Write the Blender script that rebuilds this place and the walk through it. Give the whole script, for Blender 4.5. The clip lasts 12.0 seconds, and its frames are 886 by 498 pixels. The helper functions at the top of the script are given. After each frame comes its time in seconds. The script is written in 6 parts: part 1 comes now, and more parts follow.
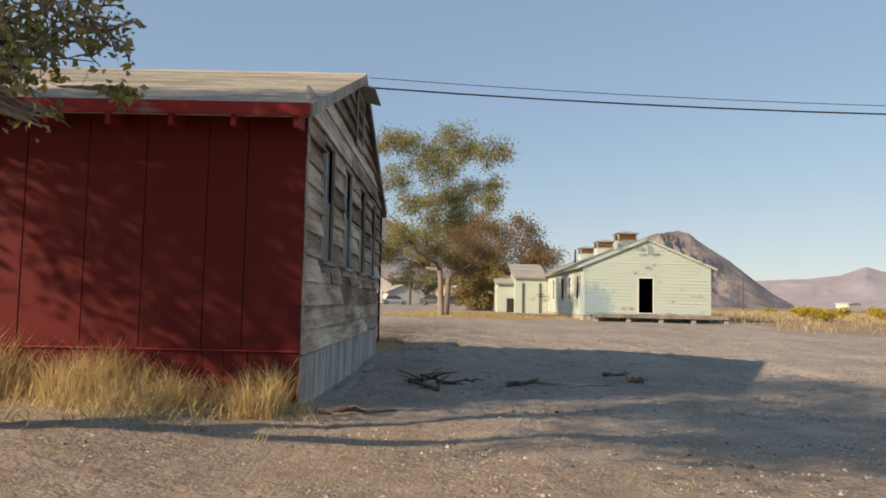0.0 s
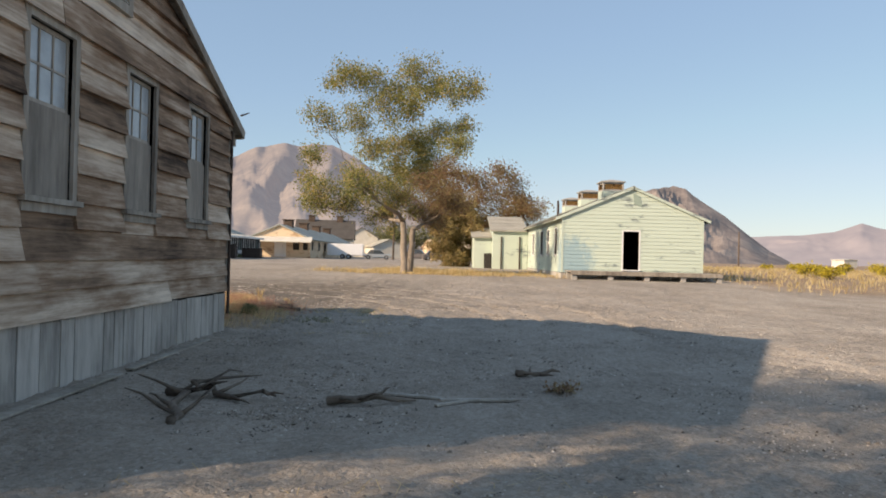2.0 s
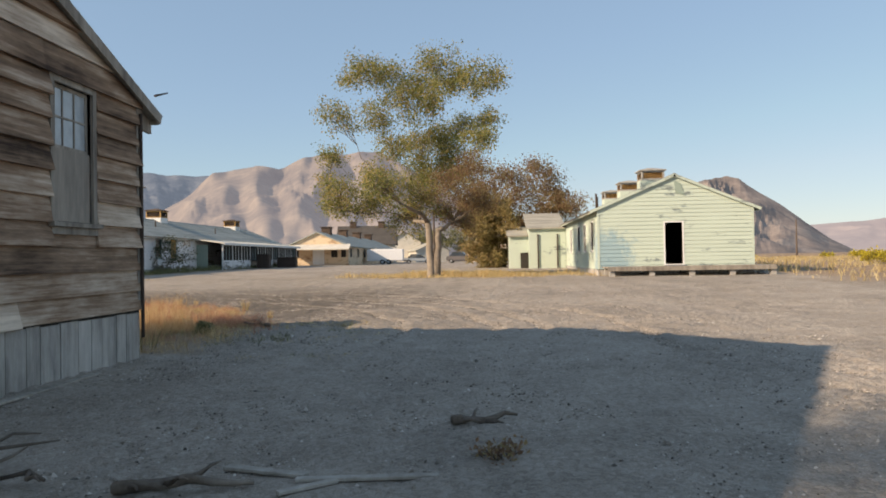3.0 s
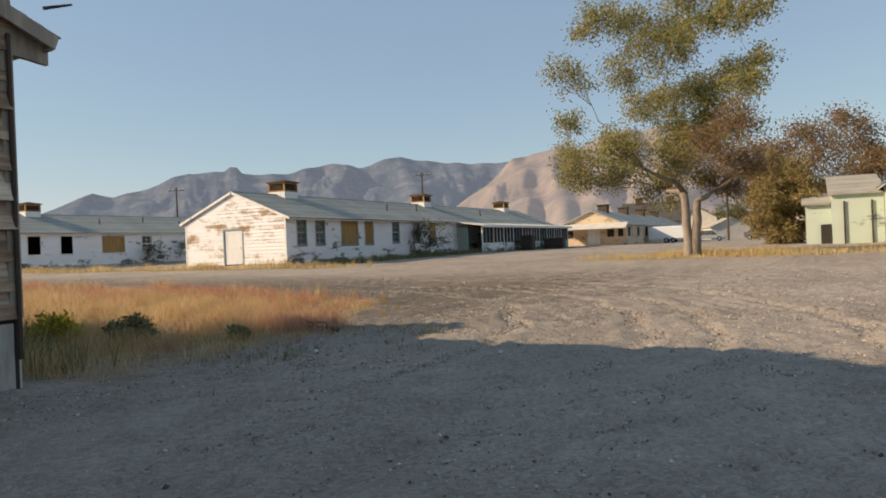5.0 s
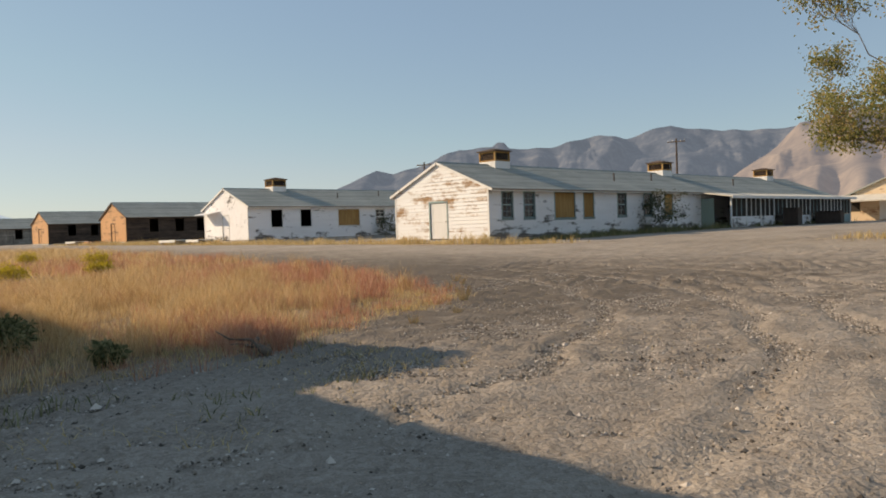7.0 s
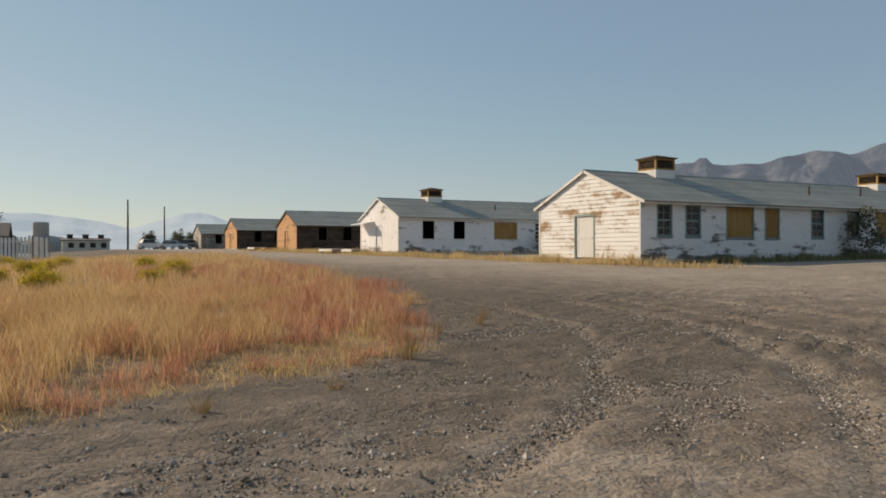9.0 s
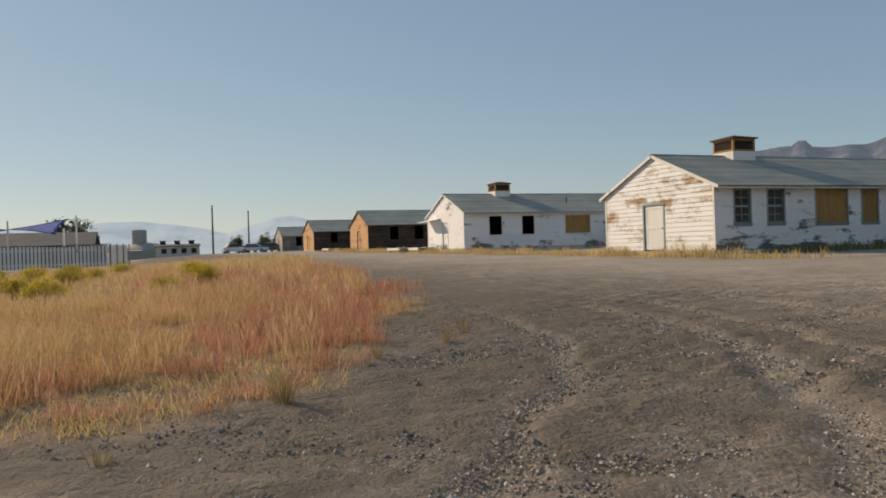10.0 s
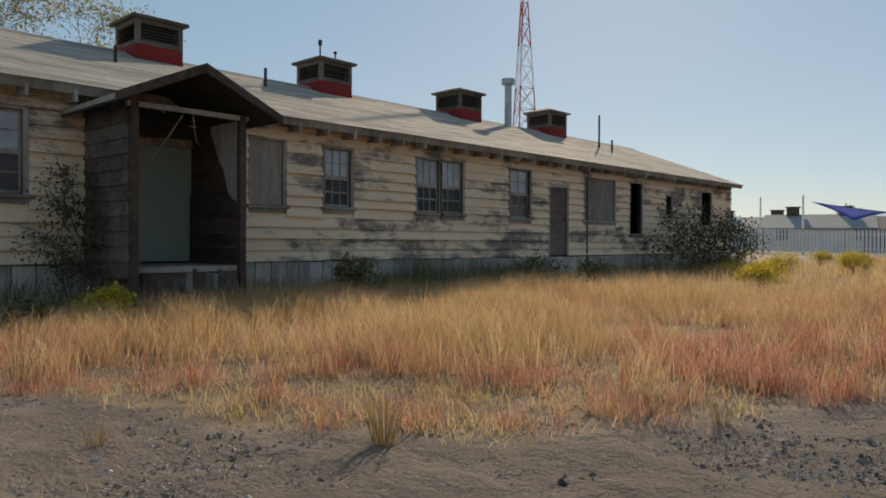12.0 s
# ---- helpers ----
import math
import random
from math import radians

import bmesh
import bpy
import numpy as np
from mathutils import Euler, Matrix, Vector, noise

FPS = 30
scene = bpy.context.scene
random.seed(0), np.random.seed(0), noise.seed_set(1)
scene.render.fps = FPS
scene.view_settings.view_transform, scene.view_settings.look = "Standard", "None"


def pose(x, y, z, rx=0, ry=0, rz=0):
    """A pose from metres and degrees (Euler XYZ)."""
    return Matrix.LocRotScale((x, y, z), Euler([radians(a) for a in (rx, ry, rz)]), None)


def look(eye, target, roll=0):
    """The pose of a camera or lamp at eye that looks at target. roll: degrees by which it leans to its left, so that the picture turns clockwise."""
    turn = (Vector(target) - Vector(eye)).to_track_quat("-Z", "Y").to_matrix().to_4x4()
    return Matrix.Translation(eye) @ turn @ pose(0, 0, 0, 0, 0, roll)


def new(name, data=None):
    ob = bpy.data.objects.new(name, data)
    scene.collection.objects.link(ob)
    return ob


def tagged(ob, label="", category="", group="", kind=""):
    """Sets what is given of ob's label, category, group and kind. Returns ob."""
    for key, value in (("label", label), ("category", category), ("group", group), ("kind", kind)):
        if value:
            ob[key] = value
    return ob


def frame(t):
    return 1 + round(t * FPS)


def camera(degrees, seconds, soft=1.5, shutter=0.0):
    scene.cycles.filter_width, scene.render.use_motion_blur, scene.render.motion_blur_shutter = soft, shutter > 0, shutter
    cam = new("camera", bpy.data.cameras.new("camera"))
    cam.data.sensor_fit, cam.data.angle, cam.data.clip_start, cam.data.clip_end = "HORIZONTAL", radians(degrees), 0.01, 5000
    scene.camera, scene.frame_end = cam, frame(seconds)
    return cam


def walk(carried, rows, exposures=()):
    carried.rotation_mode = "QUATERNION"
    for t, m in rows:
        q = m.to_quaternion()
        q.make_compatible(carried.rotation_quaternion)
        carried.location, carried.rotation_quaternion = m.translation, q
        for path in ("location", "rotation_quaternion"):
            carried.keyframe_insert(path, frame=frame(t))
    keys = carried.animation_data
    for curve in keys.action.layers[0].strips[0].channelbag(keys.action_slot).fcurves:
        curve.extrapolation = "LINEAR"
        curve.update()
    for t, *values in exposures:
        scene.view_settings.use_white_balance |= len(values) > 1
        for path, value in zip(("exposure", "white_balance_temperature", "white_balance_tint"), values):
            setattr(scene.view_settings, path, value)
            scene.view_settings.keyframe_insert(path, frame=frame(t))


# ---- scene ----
cam = camera(62.0, 12.0, 1.8)
METRES, EYE, TILT, LEAN, TURN = 30.0, 1.15, 0.0, 0.0, 0.4
ROWS = [
    (0.0, 0.0, 0.0, -0.0038, -0.09, 4.01, -1.22),
    (0.5, 0.0147, 0.0402, -0.0034, -0.9, 2.89, -1.41),
    (1.0, 0.0292, 0.0791, -0.002, -0.7, 1.76, -1.94),
    (1.5, 0.045, 0.1174, -0.0013, -0.34, 1.05, -2.13),
    (2.0, 0.0628, 0.1574, -0.0024, -0.37, 0.53, -1.4),
    (2.5, 0.0815, 0.1969, -0.003, 0.37, 0.25, 0.02),
    (3.0, 0.1006, 0.2365, -0.0036, 3.48, 0.71, 0.97),
    (3.5, 0.1212, 0.2769, -0.0039, 11.4, 1.49, 1.38),
    (5.5, 0.1664, 0.4476, -0.0086, 31.34, -1.1, 2.29),
    (6.0, 0.1681, 0.4909, -0.009, 37.59, -1.48, 1.84),
    (6.5, 0.1665, 0.5345, -0.0089, 42.69, -1.6, 1.92),
    (7.0, 0.1601, 0.5769, -0.0091, 46.87, -1.42, 2.01),
    (7.5, 0.1503, 0.6192, -0.0093, 50.63, -1.14, 1.62),
    (9.5, 0.0844, 0.7708, -0.0106, 65.16, 0.03, 0.52),
    (10.0, 0.0658, 0.8058, -0.0104, 68.37, -0.14, 1.75),
    (10.5, 0.0456, 0.8399, -0.0104, 74.88, 0.18, 2.73),
    (11.0, 0.0236, 0.8688, -0.0104, 96.06, 0.58, 2.52),
    (11.5, 0.0028, 0.8961, -0.0106, 116.94, 0.2, 2.25),
    (12.0, -0.0181, 0.9205, -0.0108, 132.93, -0.63, -0.37),
]
walk(cam, [(t, pose(0, 0, EYE, TILT, LEAN, TURN) @ pose(METRES * x, METRES * y, METRES * z, 90 + pitch, roll, yaw)) for t, x, y, z, yaw, pitch, roll in ROWS],
     [(0, 0.3, 7350, 14), (1.0, 0.36, 7350, 14), (2.0, 0.48, 7250, 13), (3.2, 0.42, 7350, 12), (5.5, 0.26, 7700, 12), (7.0, 0.16, 7700, 11), (9.5, -0.12, 7600, 10), (10.5, -0.2, 7350, 10), (11.2, -0.32, 7250, 10), (12.0, -0.05, 7100, 10)])

# ---- sky, sun ----
SUN_AZ, SUN_EL = 240.0, 26.0
world = bpy.data.worlds.new("world")
scene.world = world
world.use_nodes = True
wn = world.node_tree
sky = wn.nodes.new("ShaderNodeTexSky")
sky.sky_type, sky.sun_disc = "NISHITA", False
sky.sun_elevation, sky.sun_rotation = radians(SUN_EL), radians(SUN_AZ)
sky.altitude, sky.air_density, sky.dust_density, sky.ozone_density = 800, 1.05, 0.25, 1.3
haze = wn.nodes.new("ShaderNodeMix")  # thin smoke evens out the sky
haze.data_type = "RGBA"
haze.inputs[0].default_value = 0.55
haze.inputs[7].default_value = (1.78, 2.85, 4.35, 1)
wn.links.new(sky.outputs[0], haze.inputs[6])
smoke = wn.nodes.new("ShaderNodeMix")  # and dulls the glare along the horizon
smoke.data_type, smoke.blend_type = "RGBA", "DARKEN"
smoke.inputs[0].default_value = 0.32
smoke.inputs[7].default_value = (3.2, 3.8, 4.5, 1)
wn.links.new(haze.outputs[2], smoke.inputs[6])
wn.links.new(smoke.outputs[2], wn.nodes["Background"].inputs[0])
wn.nodes["Background"].inputs[1].default_value = 0.124
sun = new("sun", bpy.data.lights.new("sun", "SUN"))
sun.data.energy, sun.data.angle, sun.data.color = 5.0, radians(0.6), (1.0, 0.84, 0.67)
SX, SY = math.sin(radians(SUN_AZ)), math.cos(radians(SUN_AZ))
sun.matrix_world = look((100 * SX, 100 * SY, 100 * math.tan(radians(SUN_EL))), (0, 0, 0))


# ---- materials ----
class Nodes:
    """A small writer for node materials."""

    def __init__(self, name, rough=0.9, metal=0.0, spec=0.3, mat=None):
        self.mat = mat or bpy.data.materials.new(name)
        self.mat.use_nodes = True
        self.t = self.mat.node_tree
        self.b = self.t.nodes["Principled BSDF"]
        self.b.inputs["Roughness"].default_value = rough
        self.b.inputs["Metallic"].default_value = metal
        self.b.inputs["Specular IOR Level"].default_value = spec
        self.co = self.t.nodes.new("ShaderNodeNewGeometry").outputs["Position"]

    def link(self, a, b):
        self.t.links.new(a, b)

    def obj(self):
        return self.t.nodes.new("ShaderNodeTexCoord").outputs["Object"]

    def scaled(self, co, s):
        m = self.t.nodes.new("ShaderNodeMapping")
        m.inputs["Scale"].default_value = s
        self.link(co, m.inputs[0])
        return m.outputs[0]

    def noise(self, scale, stretch=(1, 1, 1), detail=5, rough=0.6, co=None):
        n = self.t.nodes.new("ShaderNodeTexNoise")
        n.inputs["Scale"].default_value, n.inputs["Detail"].default_value, n.inputs["Roughness"].default_value = scale, detail, rough
        self.link(self.scaled(co or self.co, stretch), n.inputs["Vector"])
        return n.outputs["Fac"]

    def ramp(self, fac, *stops):
        r = self.t.nodes.new("ShaderNodeValToRGB")
        e = r.color_ramp.elements
        while len(e) < len(stops):
            e.new(0.5)
        for k, (p, c) in zip(e, stops):
            k.position = p
            k.color = (*c, 1) if len(c) == 3 else c
        self.link(fac, r.inputs[0])
        return r.outputs[0]

    def grey(self, fac, lo, hi):
        return self.ramp(fac, (lo, (0, 0, 0)), (hi, (1, 1, 1)))

    def mix(self, fac, a, b, kind="MIX"):
        m = self.t.nodes.new("ShaderNodeMix")
        m.data_type, m.blend_type = "RGBA", kind
        for sock, v in ((m.inputs[0], fac), (m.inputs[6], a), (m.inputs[7], b)):
            if isinstance(v, (int, float)):
                sock.default_value = v
            elif isinstance(v, tuple):
                sock.default_value = (*v, 1)
            else:
                self.link(v, sock)
        return m.outputs[2]

    def math(self, op, a, b):
        m = self.t.nodes.new("ShaderNodeMath")
        m.operation = op
        for sock, v in ((m.inputs[0], a), (m.inputs[1], b)):
            if isinstance(v, (int, float)):
                sock.default_value = v
            else:
                self.link(v, sock)
        return m.outputs[0]

    def rand(self):
        return self.t.nodes.new("ShaderNodeObjectInfo").outputs["Random"]

    def island(self):
        return self.t.nodes.new("ShaderNodeNewGeometry").outputs["Random Per Island"]

    def z(self):
        s = self.t.nodes.new("ShaderNodeSeparateXYZ")
        self.link(self.co, s.inputs[0])
        return s.outputs[2]

    def attr(self, name):
        a = self.t.nodes.new("ShaderNodeAttribute")
        a.attribute_name = name
        return a.outputs["Fac"]

    def done(self, colour, height=None, bump=0.3, dist=0.02):
        if isinstance(colour, tuple):
            self.b.inputs["Base Color"].default_value = (*colour, 1)
        else:
            self.link(colour, self.b.inputs["Base Color"])
        if height is not None:
            n = self.t.nodes.new("ShaderNodeBump")
            n.inputs["Strength"].default_value, n.inputs["Distance"].default_value = bump, dist
            self.link(height, n.inputs["Height"])
            self.link(n.outputs[0], self.b.inputs["Normal"])
        return self.mat


def wood(name, dark, mid, light, along, patch=0.55, rough=0.9, each=0.4, low=0.0):
    """Bare or weathered boards; along: stretch that runs with the grain."""
    m = Nodes(name, rough)
    grain = m.noise(9, along, 7, 0.7)
    big = m.noise(1.3, tuple(0.4 + 0.6 * a for a in along), 5, 0.65)
    vary = m.math("ADD", m.math("MULTIPLY", m.rand(), 0.35), m.math("MULTIPLY", m.island(), 0.35))
    fac = m.math("ADD", m.math("MULTIPLY", grain, 0.55), m.math("MULTIPLY", big, patch))
    fac = m.math("ADD", fac, m.math("MULTIPLY", m.math("SUBTRACT", vary, 0.3), each))
    col = m.ramp(fac, (0.36 + low, dark), (0.56 + low, mid), (0.82 + low, light))
    return m.done(col, grain, 0.5, 0.01)


def paint(name, coat, under, along, wear=0.6, soft=0.06, dirt=(0.3, 0.26, 0.22), low=None, rough=0.75):
    """Old paint that flakes off the boards under it. low: height below which it is more worn."""
    m = Nodes(name, rough)
    grain = m.noise(7, along, 6, 0.7)
    big = m.noise(0.55, (1, 1, 1.6), 6, 0.7)
    fine = m.noise(3.0, along, 6, 0.75)
    fac = m.math("ADD", m.math("MULTIPLY", big, 0.65), m.math("MULTIPLY", fine, 0.4))
    fac = m.math("ADD", fac, m.math("MULTIPLY", m.math("SUBTRACT", m.math("ADD", m.rand(), m.island()), 1.0), 0.05))
    if low is not None:
        drop = m.t.nodes.new("ShaderNodeMapRange")
        drop.inputs[1].default_value, drop.inputs[2].default_value = low, low + 1.0
        drop.inputs[3].default_value, drop.inputs[4].default_value = 0.13, 0.0
        m.link(m.z(), drop.inputs[0])
        fac = m.math("ADD", fac, drop.outputs[0])
    worn = m.grey(fac, wear, wear + soft)
    base = m.mix(m.grey(grain, 0.35, 0.75), tuple(0.6 * c for c in under), under)
    top = m.mix(m.math("MULTIPLY", m.grey(m.noise(1.7, along), 0.45, 0.8), 0.35), coat, dirt)
    col = m.mix(worn, top, base)
    return m.done(col, m.math("SUBTRACT", grain, worn), 0.35, 0.006)


def mural(name, coat, blue, under, spot, reach):
    """Old pale paint with a faded blue sprayed figure about one spot."""
    mat = paint(name, coat, under, GX, 0.57, 0.06, tuple(0.8 * c for c in coat))
    m = Nodes(name, 0.75, mat=mat)
    d = m.t.nodes.new("ShaderNodeVectorMath")
    d.operation = "DISTANCE"
    d.inputs[1].default_value = spot
    m.link(m.co, d.inputs[0])
    near = m.math("SUBTRACT", 1.0, m.math("DIVIDE", d.outputs["Value"], reach))
    fac = m.grey(m.math("ADD", m.math("MULTIPLY", near, 0.55), m.math("MULTIPLY", m.noise(2.6, (1, 1, 1), 6, 0.75), 0.7)), 0.56, 0.72)
    old = m.b.inputs["Base Color"].links[0].from_socket
    m.link(m.mix(m.math("MULTIPLY", fac, 0.6), old, blue), m.b.inputs["Base Color"])
    return mat


GX, GY, GZ = (0.12, 1, 1), (1, 0.12, 1), (1, 1, 0.12)
M_GABLE = wood("weathered_brown_boards", (0.05, 0.03, 0.02), (0.29, 0.19, 0.125), (0.76, 0.63, 0.5), (1, 0.1, 2.2), 0.75, 0.9, 0.7, 0.05)
M_GREYWOOD = wood("bare_grey_wood", (0.12, 0.1, 0.085), (0.3, 0.265, 0.22), (0.52, 0.47, 0.41), GZ)
M_SKIRT = wood("pale_grey_skirt", (0.17, 0.155, 0.14), (0.42, 0.39, 0.35), (0.66, 0.62, 0.57), GZ)
M_TAN = paint("tan_worn_siding", (0.82, 0.65, 0.45), (0.27, 0.225, 0.19), GX, 0.515, 0.07, (0.5, 0.37, 0.24))
M_RED = paint("red_painted_panel", (0.12, 0.008, 0.006), (0.2, 0.035, 0.022), GZ, 0.6, 0.12, (0.09, 0.006, 0.005))
M_REDTRIM = paint("red_painted_trim", (0.25, 0.022, 0.018), (0.3, 0.2, 0.15), GX, 0.63, 0.05, (0.1, 0.01, 0.01))
M_WHITE_F = paint("white_flaking_gable", (0.78, 0.79, 0.79), (0.42, 0.25, 0.12), (0.05, 1, 1.6), 0.53, 0.09, (0.6, 0.55, 0.48))
M_WHITE_S = paint("white_paint_siding", (0.8, 0.8, 0.81), (0.2, 0.19, 0.18), GY, 0.585, 0.05, (0.55, 0.54, 0.53), 0.3)
M_MINT = paint("pale_mint_paint", (0.5, 0.57, 0.48), (0.27, 0.32, 0.31), GX, 0.57, 0.06, (0.4, 0.45, 0.38))
M_MURAL = mural("pale_mint_paint_with_blue_mural", (0.5, 0.57, 0.48), (0.16, 0.3, 0.4), (0.27, 0.32, 0.31), (8.7, 45.0, 1.0), 2.6)
M_ORANGE = paint("bare_orange_wood", (0.56, 0.3, 0.13), (0.22, 0.12, 0.065), GX, 0.56, 0.1, (0.42, 0.25, 0.13))
M_DARKSIDE = wood("dark_brown_siding", (0.035, 0.025, 0.02), (0.085, 0.06, 0.045), (0.17, 0.12, 0.09), GY)
M_LOUVRE = wood("brown_grey_louvre_boards", (0.045, 0.036, 0.03), (0.13, 0.105, 0.085), (0.26, 0.22, 0.18), GX)
M_PLY = wood("tan_plywood", (0.3, 0.17, 0.06), (0.45, 0.28, 0.11), (0.55, 0.38, 0.18), GZ, 0.3)
M_GREYPLY = wood("grey_plywood", (0.15, 0.13, 0.11), (0.29, 0.255, 0.215), (0.52, 0.44, 0.35), GZ, 0.5)
M_TRIMW = paint("white_trim_paint", (0.74, 0.74, 0.72), (0.3, 0.27, 0.24), GZ, 0.64, 0.05)
M_TEAL = paint("faded_teal_trim", (0.24, 0.33, 0.33), (0.3, 0.28, 0.26), GZ, 0.6, 0.06)
M_DOORG = paint("grey_green_door", (0.3, 0.37, 0.31), (0.2, 0.2, 0.17), GZ, 0.66, 0.06, (0.2, 0.24, 0.2))
M_BARK = wood("tree_bark", (0.1, 0.08, 0.06), (0.24, 0.2, 0.16), (0.4, 0.34, 0.28), (1, 1, 0.3))
M_DEAD = wood("dead_branch", (0.06, 0.045, 0.035), (0.14, 0.11, 0.085), (0.3, 0.25, 0.2), (1, 1, 1))
M_POLE = wood("utility_pole_wood", (0.05, 0.035, 0.025), (0.11, 0.08, 0.06), (0.2, 0.16, 0.12), GZ)


def shingles(name, a, b, c):
    m = Nodes(name, 0.95)
    rows = m.noise(3.0, (0.25, 0.25, 9), 4, 0.7)
    grit = m.noise(60, (1, 1, 1), 3)
    big = m.noise(0.5, (0.35, 1, 2), 5)
    fac = m.math("ADD", m.math("MULTIPLY", rows, 0.5), m.math("MULTIPLY", big, 0.4))
    fac = m.math("ADD", fac, m.math("MULTIPLY", m.math("SUBTRACT", grit, 0.5), 0.35))
    fac = m.math("ADD", fac, m.math("MULTIPLY", m.math("SUBTRACT", m.island(), 0.5), 0.18))
    return m.done(m.ramp(fac, (0.3, a), (0.48, b), (0.64, c)), grit, 0.3, 0.006)


M_SHINGLE = shingles("tan_grey_shingles", (0.23, 0.22, 0.19), (0.42, 0.395, 0.33), (0.66, 0.57, 0.44))
M_SHINGLE_G = shingles("grey_green_shingles", (0.24, 0.26, 0.235), (0.34, 0.355, 0.325), (0.45, 0.44, 0.4))


def plain(name, colour, rough=0.7, metal=0.0, vary=0.25, scale=4.0):
    m = Nodes(name, rough, metal)
    n = m.noise(scale, (1, 1, 1), 6, 0.7)
    dark = tuple(c * (1 - vary) for c in colour)
    light = tuple(min(1, c * (1 + vary)) for c in colour)
    return m.done(m.ramp(n, (0.3, dark), (0.7, light)), n, 0.15, 0.005)


# near black: the gloom inside rooms, porches and hollows is put into this colour
M_INSIDE = plain("near_black_interior_shade", (0.04, 0.035, 0.03), 0.95)
M_CONCRETE = plain("rough_concrete", (0.36, 0.34, 0.31), 0.95, 0, 0.25, 3)
M_STEEL = plain("galvanised_steel", (0.4, 0.41, 0.42), 0.45, 0.8)
M_IRON = plain("dark_rusty_iron", (0.07, 0.05, 0.04), 0.7, 0.3)
M_CABLE = plain("black_cable", (0.02, 0.02, 0.022), 0.6)
M_BLUE = plain("blue_shade_cloth", (0.03, 0.12, 0.55), 0.8, 0, 0.1)
M_CHAIRRED = plain("mast_red_paint", (0.45, 0.07, 0.05), 0.6)
M_MASTW = plain("mast_white_paint", (0.75, 0.74, 0.72), 0.6)
M_FENCE = paint("white_picket_paint", (0.78, 0.76, 0.72), (0.4, 0.36, 0.3), GZ, 0.62, 0.06)
M_CAR = plain("silver_car_paint", (0.5, 0.53, 0.55), 0.3, 0.5, 0.05)
M_CARW = plain("white_vehicle_paint", (0.78, 0.78, 0.78), 0.35, 0.0, 0.05)
M_TYRE = plain("black_rubber", (0.02, 0.02, 0.02), 0.9)
M_FAR = plain("pale_far_wall", (0.62, 0.58, 0.5), 0.9, 0, 0.12, 1)
M_FARDARK = plain("dark_far_wall", (0.13, 0.12, 0.12), 0.9, 0, 0.2, 1)
M_FARTAN = paint("peeling_orange_tan_boards", (0.66, 0.52, 0.36), (0.36, 0.19, 0.1), (0.1, 1, 1.5), 0.52, 0.1, (0.45, 0.28, 0.16))
M_SLATE = plain("dark_slate_roof", (0.08, 0.072, 0.065), 0.9, 0, 0.2, 1)


def glass(name, tint, rough, mixin):
    m = Nodes(name, rough, 0, 0.6)
    n = m.noise(2.5, (1, 1, 1), 5)
    m.b.inputs["Alpha"].default_value = mixin
    return m.done(m.ramp(n, (0.3, tuple(0.6 * c for c in tint)), (0.7, tint)))


M_GLASS = glass("dusty_dark_glass", (0.05, 0.06, 0.065), 0.12, 0.75)
M_MILK = glass("milky_plastic_pane", (0.5, 0.54, 0.56), 0.25, 1.0)


